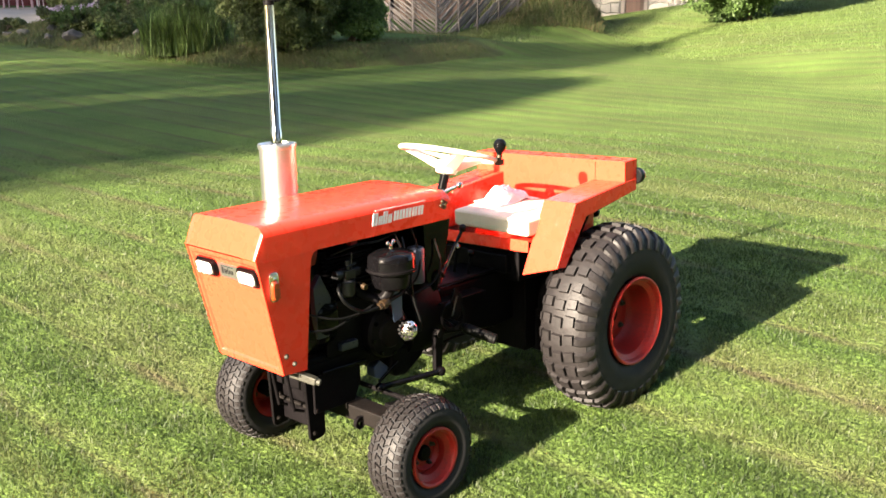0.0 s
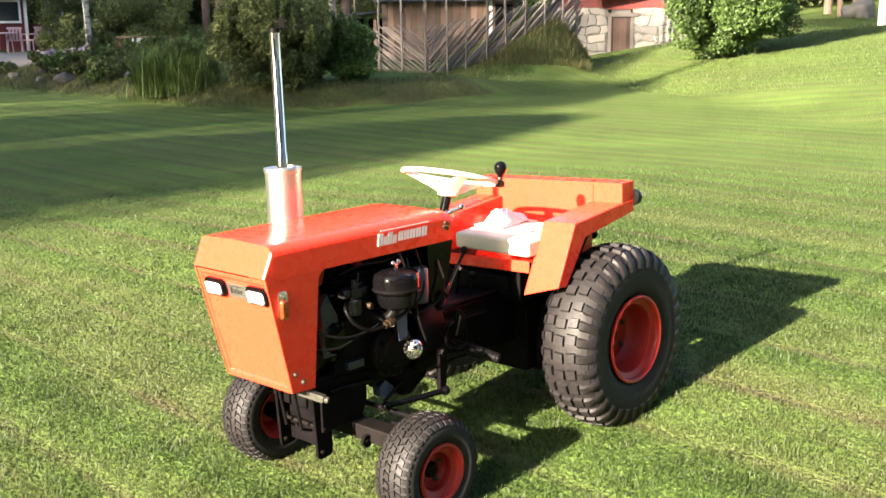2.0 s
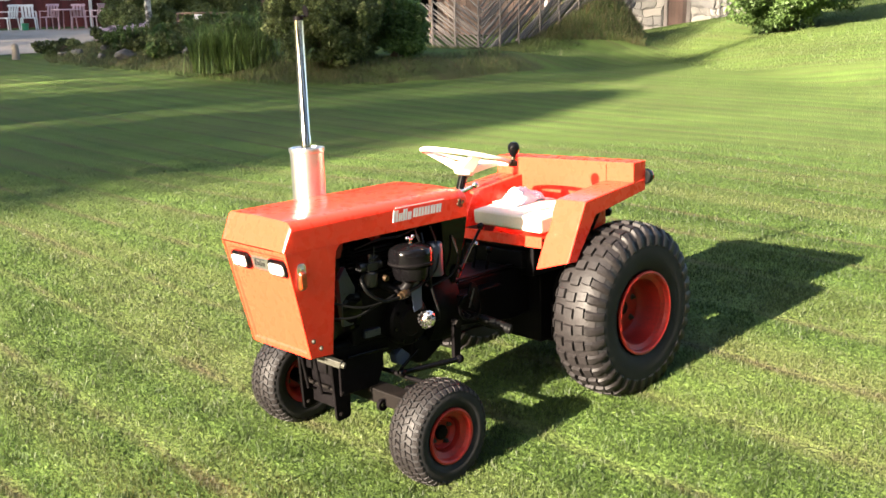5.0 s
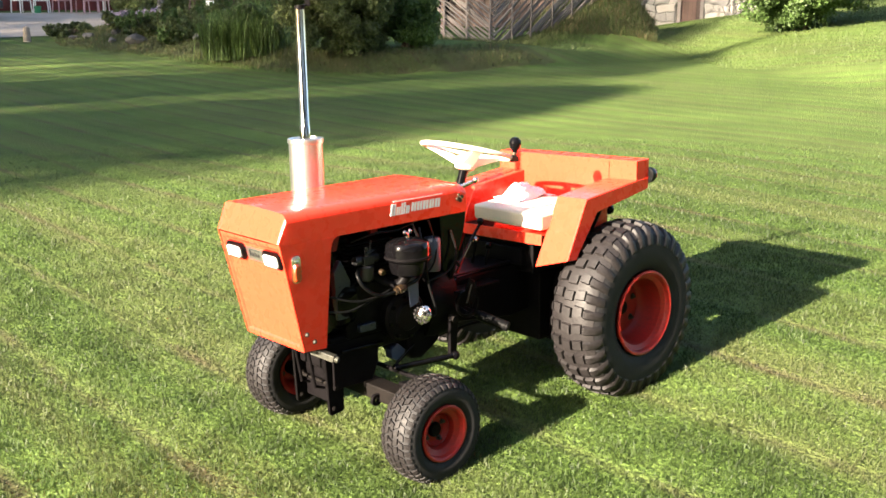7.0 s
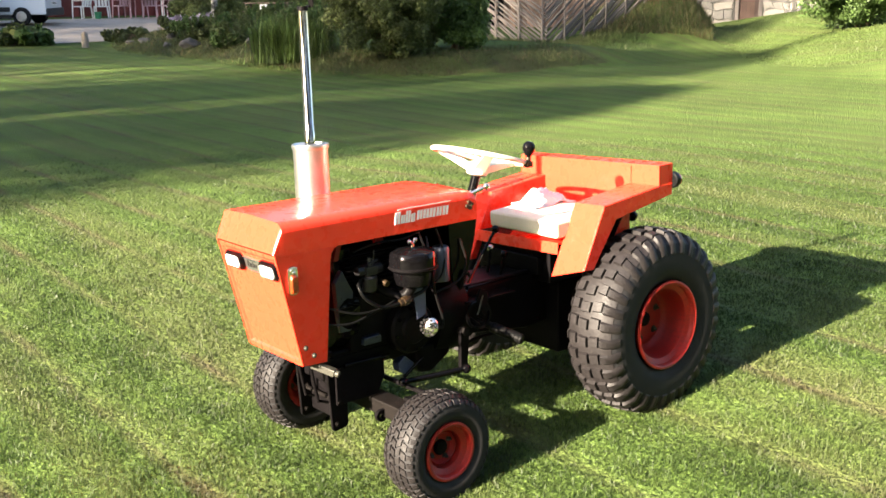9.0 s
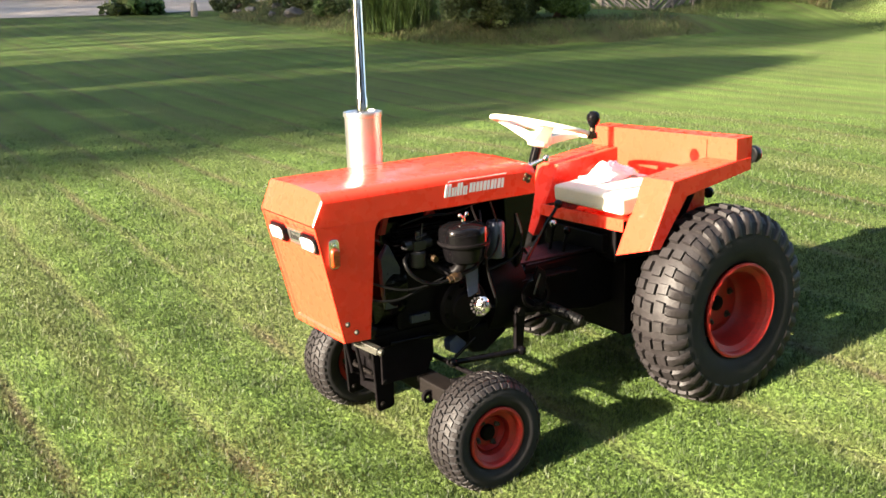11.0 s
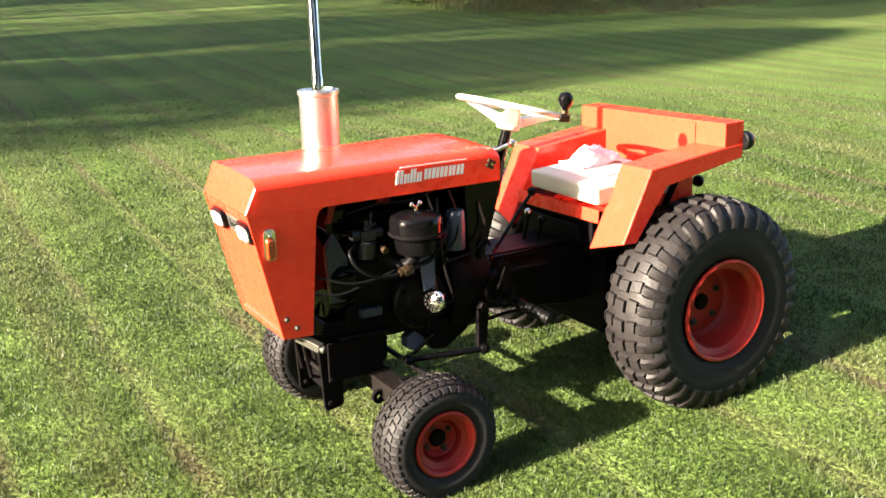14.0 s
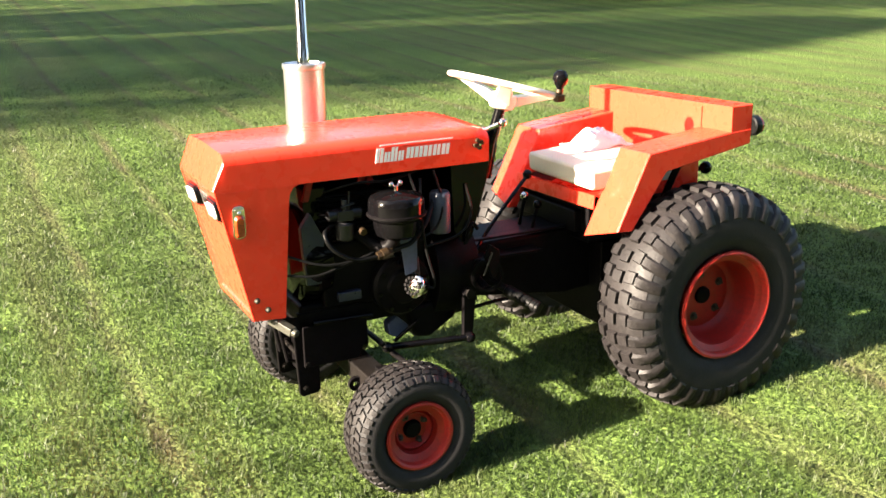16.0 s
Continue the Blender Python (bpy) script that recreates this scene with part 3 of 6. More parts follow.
def tuft(where, h, n, seed):
    """Tall arching grass."""
    g = np.random.default_rng(seed)
    v, f = [], []
    for k in range(n):
        a, lean, hh = g.uniform(0, 2 * np.pi), g.uniform(0.1, 0.95), h * g.uniform(0.35, 1.15)
        o = np.array([g.normal(0, 0.22), g.normal(0, 0.22), 0])
        d = np.array([math.cos(a), math.sin(a), 0])
        s = np.array([-d[1], d[0], 0]) * 0.0060
        q = [o, o + d * hh * lean * 0.35 + [0, 0, hh * 0.6], o + d * hh * lean + [0, 0, hh * (1 - 0.35 * lean)]]
        b = len(v)
        v += [q[0] - s, q[0] + s, q[1] + s, q[1] - s, q[2] + s * 0.1, q[2] - s * 0.1]
        f += [(b, b + 1, b + 2, b + 3), (b + 3, b + 2, b + 4, b + 5)]
    x, y = where
    return new("tall_grass", numpy_mesh("tall_grass", np.array(v) + [x, y, ground_at(x, y)], np.array(f), TALL))


for k, (x, y, h, n) in enumerate(((7.65, 15.15, 1.0, 1300), (7.95, 14.85, 0.85, 1100), (8.4, 15.4, 0.95, 1300))):
    tagged(tuft((x, y), h, n, 41 + 2 * k), "tuft of tall green ornamental grass", "grass", "tall grass tufts on the bank")

# rough growth over the bank and the mound
bx, by = rng.uniform(6.8, 20.5, 90000), rng.uniform(11.0, 25.0, 90000)
steep = np.hypot(height(bx + 0.2, by) - height(bx - 0.2, by), height(bx, by + 0.2) - height(bx, by - 0.2)) / 0.4
wild = (steep > 0.12) & (bx < 12.5)
bx, by = bx[wild], by[wild]
part_n = rng.uniform(0, 1, len(bx))
blades("wild_grass", bx[part_n < 0.8], by[part_n < 0.8], 0.10, 0.012, 1.2, WEED, "unmown green weeds on the bank")
blades("dry_grass", bx[part_n >= 0.8], by[part_n >= 0.8], 0.10, 0.010, 1.2, DRY, "dry straw-coloured stalks on the bank")
mx, my = rng.uniform(15.0, 22.5, 60000), rng.uniform(12.0, 18.0, 60000)
on = np.exp(-((((mx - 18.75) * 0.63 - (my - 14.3) * 0.78) / 2.3) ** 2 + (((mx - 18.75) * 0.78 + (my - 14.3) * 0.63) / 1.8) ** 2)) > 0.2
on &= (mx - 18.75) * 0.63 - (my - 14.3) * 0.78 < 0.9
mx, my = mx[on], my[on]
half = rng.uniform(0, 1, len(mx)) < 0.68
blades("wild_grass", mx[half], my[half], 0.17, 0.013, 1.1, WEED, "knee-high green weeds on the mound")
blades("dry_grass", mx[~half], my[~half], 0.18, 0.010, 1.1, DRY, "dry brownish stalks among the weeds")
wx, wy = [], []
for (x0, y0), (x1, y1) in (((13.2, 18.6), (13.9, 16.6)), ((13.9, 16.6), (14.7, 14.85)), ((14.7, 14.85), (16.2, 14.66)), ((16.2, 14.66), (17.5, 14.2))):
    q, o = rng.uniform(0, 1, 2200), rng.exponential(0.55, 2200)
    wx.append(x0 + (x1 - x0) * q - 0.70 * o + rng.normal(0, 0.15, 2200))
    wy.append(y0 + (y1 - y0) * q - 0.72 * o + rng.normal(0, 0.15, 2200))
wx, wy = np.concatenate(wx), np.concatenate(wy)
blades("wild_grass", wx, wy, 0.12, 0.012, 1.1, WEED, "rough green grass along the foot of the fence")
# coarse meadow grass on the slope and the far lawn
fx, fy = rng.uniform(15, 34, 90000), rng.uniform(1, 15, 90000)
ok = (np.hypot(fx, fy) > 10) & ((fx - 18.2) * 0.797 - (fy - 12.4) * 0.61 > -0.3)
blades("meadow_grass", fx[ok], fy[ok], 0.045, 0.012, 1.2, MEADOW, "grass on the slope, coloured brighter for its sunlit look")

# ---- stones ----
STONE = mat("grey_field_stone", (0.07, 0.066, 0.063), 0.85, 0, 0, 0.3, 3, 25, 0.7, "object", depth=0.01)


def boulder(size, seed):
    bm = bmesh.new()
    bmesh.ops.create_icosphere(bm, subdivisions=3, radius=0.5)
    for v in bm.verts:
        k = 1 + 0.55 * noise.noise(v.co * 1.9 + Vector((seed, 0, 0))) + 0.2 * noise.noise(v.co * 4 + Vector((0, seed, 0)))
        v.co = Vector((v.co.x * size[0], v.co.y * size[1], v.co.z * size[2])) * k
    me = bpy.data.meshes.new("stone")
    bm.to_mesh(me)
    bm.free()
    me.materials.append(STONE)
    me.polygons.foreach_set("use_smooth", [True] * len(me.polygons))
    return me


for k, (x, y, sx, sz) in enumerate(((8.05, 19.8, 0.52, 0.28), (7.9, 20.8, 0.24, 0.16), (8.6, 18.9, 0.34, 0.2), (8.4, 21.6, 0.26, 0.18), (8.1, 22.5, 0.3, 0.18), (8.6, 18.0, 0.24, 0.15), (9.3, 22.6, 0.4, 0.36), (8.1, 23.4, 0.24, 0.16), (33.8, 12.4, 1.3, 0.8), (21.5, 15.4, 0.3, 0.2))):
    ob = new("stone", boulder((sx, sx * 0.7, sz), 3.1 * k))
    ob.matrix_world = Matrix.Translation((x, y, ground_at(x, y) + sz * 0.18)) @ Matrix.Rotation(k * 1.3, 4, "Z")
    tagged(ob, "grey weathered field stone half set in the grass", "stone", "stones along the bank" if k < 8 else "stones on the slope")
single("post", joined(rod((7.25, 24.3, ground_at(7.25, 24.3) - 0.1), (7.25, 24.3, ground_at(7.25, 24.3) + 0.36), 0.10, 0.085, 14), rod((7.25, 24.3, ground_at(7.25, 24.3) + 0.34), (7.26, 24.3, ground_at(7.25, 24.3) + 0.40), 0.075, 0.05, 14)), mat("weathered_post", (0.27, 0.22, 0.17), 0.9, 0, 0, 0.4, 8, 50, 0.6), "short weathered round post at the lawn's edge", "post", bevel=0.01)

# ---- yard of gravel beyond the lawn ----
GRAVEL = mat("pale_gravel", (0.30, 0.25, 0.205), 0.95, 0, 0, 0.3, 1.5, 60, 0.7, depth=0.01)
yv, yf = [], []
ny = 14
for i in range(ny + 1):
    t = i / ny
    for k in range(ny + 1):
        u = k / ny
        x0, x1 = -8 + 2.0 * t, 9.6 + 6.0 * t
        x, y = x0 + (x1 - x0) * u, 26.6 + 9.5 * t - 0.8 * u + 0.5 * math.sin(u * 6) * (1 - t)
        yv.append((x, y, ground_at(x, y) + 0.02))
for i in range(ny):
    for k in range(ny):
        b = i * (ny + 1) + k
        yf.append((b, b + 1, b + ny + 2, b + ny + 1))
single("gravel_yard", (yv, yf), GRAVEL, "pale dry gravel yard in front of the house", "yard", kind="structure")


# ---- woven pole fence ----
GREYWOOD = mat("silver_grey_wood", (0.105, 0.09, 0.082), 0.85, 0, 0, 0.35, 2, 40, 0.5, "object", depth=0.004)
FENCE = [(13.0, 19.6), (13.9, 16.6), (14.7, 14.85), (16.18, 14.66), (17.4, 14.43), (18.61, 14.04), (19.6, 14.0)]
fence = thing("roundpole_fence", "weathered grey fence of slanting split poles between tall uprights", "fence", at=Matrix.Translation((14.7, 14.85, ground_at(14.7, 14.85))))
f0 = Vector(fence.matrix_world.translation)


def along_fence(d):
    for (x0, y0), (x1, y1) in zip(FENCE, FENCE[1:]):
        ln = math.hypot(x1 - x0, y1 - y0)
        if d <= ln:
            t = d / ln
            return Vector((x0 + (x1 - x0) * t, y0 + (y1 - y0) * t, 0))
        d -= ln
    return Vector((*FENCE[-1], 0))


fg = random.Random(8)
total = sum(math.hypot(b[0] - a[0], b[1] - a[1]) for a, b in zip(FENCE, FENCE[1:]))
corner = sum(math.hypot(b[0] - a[0], b[1] - a[1]) for a, b in zip(FENCE[:2], FENCE[1:3]))
d = 0.15
while d < total:
    p = along_fence(d)
    z = ground_at(p.x, p.y)
    for off in (-0.055, 0.055):
        q = Vector((p.x + off * 0.7 + fg.uniform(-0.03, 0.03), p.y + off, z)) - f0
        part("upright", rod(q - Vector((0, 0, 0.2)), q + Vector((fg.uniform(-0.05, 0.05), fg.uniform(-0.05, 0.05), fg.uniform(1.9, 2.35) + (0.5 if d > corner + 2 else 0))), 0.026, 0.019, 7), GREYWOOD, fence)
    d += 0.62 + fg.uniform(-0.05, 0.05)
corner_z = ground_at(14.7, 14.85)
for d0, d1, way in ((0.0, corner, -1), (corner, total, 1)):
    d = d0 - (1.5 if way > 0 else 0)
    while d < d1 + (1.5 if way < 0 else 0):
        # the foot and the head of a pole, cut off where its stretch of fence ends
        f0_cut = max(0.0, (d0 - d) / 1.55) if way > 0 else max(0.0, (d - d1) / 1.55)
        f1_cut = min(1.0, (d1 - d) / 1.55) if way > 0 else min(1.0, (d - d0) / 1.55)
        if f1_cut - f0_cut > 0.12:
            off = fg.uniform(-0.03, 0.03)
            lift = fg.uniform(-0.06, 0.12)
            ends = []
            for f in (f0_cut, f1_cut):
                p = along_fence(d + way * 1.55 * f)
                foot = ground_at(p.x, p.y) if way < 0 else corner_z + 0.85 * (d + way * 1.55 * f - corner) / (total - corner)
                ends.append(Vector((p.x - off, p.y + off, foot + 0.04 + (1.05 + lift) * f)) - f0)
            part("slanting_pole", rod(ends[0], ends[1], 0.026, 0.022, 7), GREYWOOD, fence)
        d += 0.14 + fg.uniform(-0.015, 0.015)

# ---- earth cellar: dry stone front, plank gable ----
CELLAR_STONE = mat("pale_dressed_stone", (0.125, 0.116, 0.103), 0.9, 0, 0, 0.3, 3, 20, 0.8, "object", depth=0.015, dirt=(0.085, 0.082, 0.079))
FALU = mat("falu_red_planks", (0.115, 0.02, 0.017), 0.9, 0, 0, 0.35, 3, 40, 0.4, "object")
FALU_WALL = mat("falu_red_wall", (0.09, 0.016, 0.014), 0.9, 0, 0, 0.35, 3, 40, 0.4)
OLDWOOD = mat("old_brown_planks", (0.12, 0.078, 0.056), 0.85, 0, 0, 0.4, 3, 40, 0.5, "object")
DOORWOOD = mat("dark_door_planks", (0.040, 0.022, 0.016), 0.85, 0, 0, 0.4, 3, 40, 0.5, "object")
TIN = mat("dark_roof_sheet", (0.022, 0.024, 0.032), 0.7, 0.0, 0, 0.3, 3, 40, 0.3)
GREYTIN = mat("grey_weathered_sheet", (0.085, 0.08, 0.078), 0.7, 0.1, 0, 0.3, 4, 40, 0.3)
WHITEPAINT = mat("white_house_paint", (0.75, 0.74, 0.71), 0.6, 0, 0, 0.08, 3, 40, 0.1)
GLASS = mat("dark_window_glass", (0.03, 0.035, 0.04), 0.06, 0, 0.4, 0.3, 2, 10, 0)
CL, CR = Vector((22.09, 16.97, 0)), Vector((24.35, 13.55, 0))
u = (CR - CL).normalized()
back = Vector((-u.y, u.x, 0))
if back.dot(Vector((1, 0.7, 0))) < 0:
    back = -back
width = (CR - CL).length
cm = Matrix(((u.x, back.x, 0, CL.x), (u.y, back.y, 0, CL.y), (0, 0, 1, 0), (0, 0, 0, 1)))
cellar = thing("stone_cellar", "small earth cellar with dry stone front and red plank gable", "cellar", at=cm)
cg = random.Random(3)
D0, D1, TOPZ = 1.84, 2.40, 1.80
part("wall", joined(block(0.05, D0 - 0.12, 0.07, 0.6, -0.3, TOPZ), block(D1 + 0.12, width - 0.05, 0.07, 0.6, -0.3, TOPZ), block(D0, D1, 0.12, 0.6, 1.52, TOPZ), block(0.05, 0.5, 0.6, 4.2, -0.3, TOPZ), block(width - 0.5, width - 0.05, 0.6, 4.2, -0.3, TOPZ)), CELLAR_STONE, cellar)


def joint(x, z):
    """The wavering joints: where the corner of a stone lies."""
    return x + 0.05 * math.sin(7.1 * z + 3.3 * x) + 0.03 * math.sin(17 * z + 1), z + 0.03 * math.sin(6.3 * x + 3.7 * z) + 0.03 * math.sin(14.7 * x + 5 * z + 2)


def stone_piece(x0, x1, z0, z1, g):
    """A rough-faced block between wavering joints, its face in uneven planes."""
    gap = 0.004
    xa, xb, za, zb = x0 + gap, x1 - gap, z0 + gap, z1 - gap
    xm, zm = (xa + xb) / 2, (za + zb) / 2
    ring = [joint(*q) for q in ((xa, za), (xm, za), (xb, za), (xb, zm), (xb, zb), (xm, zb), (xa, zb), (xa, zm))]
    ring = [(min(max(x, x0 - 0.05), x1 + 0.05), z) for x, z in ring]
    cx, cz = sum(x for x, _ in ring) / 8, sum(z for _, z in ring) / 8
    y0, tip, turn = g.uniform(0.015, 0.05), g.uniform(-0.05, 0.05), g.uniform(-0.05, 0.05)
    n = 8
    v = [(x, 0.16, z) for x, z in ring] + [(x, y0 + 0.03, z) for x, z in ring]
    v += [(cx + (x - cx) * 0.94, y0 + tip * (z - cz) + turn * (x - cx) + g.uniform(-0.006, 0.006), cz + (z - cz) * 0.9) for x, z in ring]
    v.append((cx + g.uniform(-0.06, 0.06), y0 - g.uniform(0.0, 0.03), cz + g.uniform(-0.04, 0.04)))
    f = [(i, (i + 1) % n, (i + 1) % n + n, i + n) for i in range(n)] + [(i + n, (i + 1) % n + n, (i + 1) % n + 2 * n, i + 2 * n) for i in range(n)]
    return v, f + [(i + 2 * n, (i + 1) % n + 2 * n, 3 * n) for i in range(n)]


z = -0.1
while z < TOPZ - 0.05:
    hgt = min(cg.uniform(0.15, 0.34), TOPZ - z)
    if TOPZ - z - hgt < 0.12:
        hgt = TOPZ - z
    for a0, a1 in ((0.0, D0 - 0.12), (D1 + 0.10, width)):
        x = a0
        while x < a1 - 0.02:
            w = min(cg.uniform(0.18, 0.75), a1 - x)
            if a1 - x - w < 0.2:
                w = a1 - x
            part("stone_block", stone_piece(x, x + w, z, z + hgt, cg), CELLAR_STONE, cellar)
            x += w
    z += hgt
for x in (D0 - 0.10, D1 + 0.0):
    part("door_post", block(x, x + 0.11, 0.02, 0.2, -0.1, 1.56), GREYWOOD, cellar, bevel=0.01)
part("lintel", block(D0 - 0.2, D1 + 0.25, 0.0, 0.2, 1.54, 1.66), GREYWOOD, cellar, bevel=0.012)
cdoor = part("door", block(D0, D1, 0.11, 0.13, -0.1, 1.54), DOORWOOD, cellar, "brown weathered plank door, shut")
for k in range(5):
    w = (D1 - D0) / 5
    part("plank", block(D0 + k * w + 0.004, D0 + (k + 1) * w - 0.004, 0.085, 0.11, -0.08, 1.53), DOORWOOD, cdoor)
gw = width * 0.86
apex = gw * 0.51
APZ = 3.22
part("gable", ([(-0.02, 0.10, TOPZ), (gw + 0.02, 0.10, TOPZ), (apex, 0.10, APZ), (-0.02, 0.16, TOPZ), (gw + 0.02, 0.16, TOPZ), (apex, 0.16, APZ)], [(0, 1, 2), (5, 4, 3), (0, 3, 4, 1), (1, 4, 5, 2), (2, 5, 3, 0)]), FALU_WALL, cellar, "red gable wall")
k, w = 0, 0.155
while k * w < gw:
    x0, x1 = k * w, min(gw, (k + 1) * w)
    zt = lambda x: TOPZ + (APZ - TOPZ) * (x / apex if x < apex else (gw - x) / (gw - apex))
    part("plank", ([(x0 + 0.006, 0.07, TOPZ - 0.04), (x1 - 0.006, 0.07, TOPZ - 0.04), (x1 - 0.006, 0.07, zt(x1 - 0.006)), (x0 + 0.006, 0.07, zt(x0 + 0.006)), (x0 + 0.006, 0.1, TOPZ - 0.04), (x1 - 0.006, 0.1, TOPZ - 0.04), (x1 - 0.006, 0.1, zt(x1 - 0.006)), (x0 + 0.006, 0.1, zt(x0 + 0.006))], [(0, 1, 2, 3), (7, 6, 5, 4), (0, 4, 5, 1), (1, 5, 6, 2), (2, 6, 7, 3), (3, 7, 4, 0)]), FALU, cellar)
    k += 1
for s, x0, x1 in ((-1, -0.25, apex), (1, apex, gw + 0.2)):
    za, zb = (TOPZ - 0.17, APZ + 0.03) if s < 0 else (APZ + 0.03, TOPZ - 0.17)
    part("roof", ([(x0, -0.12, za), (x1, -0.12, zb), (x1, 4.4, zb), (x0, 4.4, za), (x0, -0.12, za + 0.05), (x1, -0.12, zb + 0.05), (x1, 4.4, zb + 0.05), (x0, 4.4, za + 0.05)], [(3, 2, 1, 0), (4, 5, 6, 7), (0, 1, 5, 4), (1, 2, 6, 5), (2, 3, 7, 6), (3, 0, 4, 7)]), TIN, cellar, "dark sheet roof")
part("door_canopy", ([(1.45, 0.08, 2.34), (2.45, 0.08, 2.42), (2.50, -0.50, 2.26), (1.20, -0.50, 2.02), (1.45, 0.08, 2.37), (2.45, 0.08, 2.45), (2.50, -0.50, 2.29), (1.20, -0.50, 2.05)], [(3, 2, 1, 0), (4, 5, 6, 7), (0, 1, 5, 4), (1, 2, 6, 5), (2, 3, 7, 6), (3, 0, 4, 7)]), GREYTIN, cellar, "grey weathered canopy over the door")


# ---- buildings among the trees ----
def wall_frame(a, b):
    a, b = Vector((*a, 0)), Vector((*b, 0))
    w = (b - a).normalized()
    n = Vector((-w.y, w.x, 0))
    if n.dot(Vector((1, 1, 0))) < 0:
        n = -n
    return Matrix(((w.x, n.x, 0, a.x), (w.y, n.y, 0, a.y), (0, 0, 1, 0), (0, 0, 0, 1))), (b - a).length


sm, sw_len = wall_frame((20.64, 22.77), (22.75, 18.9))
shed = thing("wooden_shed", "low brown plank shed with dark corrugated roof behind the fence", "shed", at=sm)
zb = 0.2
part("wall", joined(block(0, sw_len, 0.06, 2.6, zb, 2.15)), OLDWOOD, shed, "brown plank walls")
k = 0
while 0.2 * k < sw_len - 0.75:
    part("plank", block(0.2 * k + 0.006, 0.2 * k + 0.194, 0.0, 0.06, zb, 2.12), OLDWOOD, shed)
    k += 1
# no opening here: a near-black slab gives the doorway its inner shade
part("doorway", block(sw_len - 0.70, sw_len - 0.05, 0.02, 0.10, zb, 1.95), IRON, shed, "dark slab standing for the shade in an open doorway")
part("corner_board", block(sw_len - 0.80, sw_len - 0.70, -0.02, 0.06, zb, 2.12), WHITEPAINT, shed, "white corner board")
roof_v, roof_f = [], []
nc = 90
for i in range(nc + 1):
    x = -0.12 + (sw_len + 0.2) * i / nc
    dz = 0.028 * math.cos(i * math.pi / 1.5)
    roof_v += [(x, -0.45, 2.07 + dz), (x, 2.6, 2.35 + dz)]
for i in range(nc):
    roof_f.append((2 * i, 2 * i + 2, 2 * i + 3, 2 * i + 1))
part("roof", (roof_v, roof_f), TIN, shed, "dark corrugated sheet roof", thick=0.02)
om, ol = wall_frame((19.2, 24.6), (20.6, 22.9))
lean = thing("lean_to_shelter", "small dark open lean-to beside the shed", "shelter", at=om)
part("roof", ([(-0.3, -0.6, 1.50), (ol, -0.6, 1.72), (ol, 1.6, 1.78), (-0.3, 1.6, 1.56)], [(0, 1, 2, 3)]), TIN, lean, "dark sheet roof", thick=0.05)
part("back_wall", block(0, ol, 1.4, 1.5, 0.1, 1.52), IRON, lean)
for x in (0.0, ol - 0.1):
    part("post", block(x, x + 0.1, -0.5, -0.4, 0.1, 1.50), OLDWOOD, lean)

rm, rl = wall_frame((30.6, 31.5), (33.45, 28.3))
barn = thing("red_outbuilding", "red plank outbuilding with a white eaves board among trees", "outbuilding", at=rm)
part("wall", block(0, rl, 0.1, 4, 0.3, 3.0), FALU_WALL, barn, "red walls")
part("eaves_board", block(-0.2, rl + 0.2, -0.15, 0.05, 2.84, 3.04), WHITEPAINT, barn, "white eaves board")
part("roof", ([(-0.3, -0.25, 3.07), (rl + 0.3, -0.25, 3.07), (rl + 0.3, 2.2, 3.10), (-0.3, 2.2, 3.10), (rl + 0.3, 4.4, 3.07), (-0.3, 4.4, 3.07)], [(0, 1, 2, 3), (3, 2, 4, 5)]), TIN, barn, thick=0.06)
for k in range(14):
    part("plank", block(rl * k / 14 + 0.01, rl * (k + 1) / 14 - 0.01, 0.07, 0.1, 0.3, 2.9), FALU, barn)

hm2, hl = wall_frame((3.5, 42.6), (15.42, 37.27))
house = thing("red_house", "red wooden house with white window frames beyond the yard", "house", at=hm2)
hz = 0.40
part("wall", block(0, hl, 0.1, 6, hz - 0.3, 2.5), FALU_WALL, house, "red walls")
k = 0
while 0.24 * k < hl:
    part("plank", block(0.24 * k + 0.01, min(hl, 0.24 * k + 0.23), 0.06, 0.1, hz, 2.48), FALU, house)
    k += 1
part("foundation", block(-0.02, hl + 0.02, 0.08, 6, hz - 0.4, hz), STONE, house, "grey stone foundation")
part("corner_board", block(hl - 0.06, hl + 0.06, 0.0, 0.14, hz, 2.48), WHITEPAINT, house, "white corner board")
part("roof", ([(-0.5, -0.4, 2.50), (hl + 0.15, -0.4, 2.50), (hl + 0.15, 3.0, 2.75), (-0.5, 3.0, 2.75), (hl + 0.15, 6.6, 2.50), (-0.5, 6.6, 2.50)], [(0, 1, 2, 3), (3, 2, 4, 5)]), TIN, house, "dark roof", thick=0.1)
part("eaves_board", block(-0.5, hl + 0.12, -0.42, -0.37, 2.40, 2.52), WHITEPAINT, house, "white eaves board")
part("porch_wall", joined(block(hl + 0.07, hl + 0.62, 0.3, 0.36, hz, 1.42)), FALU, house, "low red board wall of the porch")
for x in (hl - 0.62, hl - 3.4, hl - 6.4):
    wn = part("window", joined(block(x - 0.46, x + 0.46, 0.0, 0.08, 1.44, 1.52), block(x - 0.46, x + 0.46, 0.0, 0.08, 2.24, 2.32), block(x - 0.46, x - 0.38, 0.0, 0.08, 1.52, 2.24), block(x + 0.38, x + 0.46, 0.0, 0.08, 1.52, 2.24)), WHITEPAINT, house, "white window frame", bevel=0.008)
    part("pane", block(x - 0.38, x + 0.38, 0.03, 0.05, 1.52, 2.24), GLASS, wn, "dark glass pane")

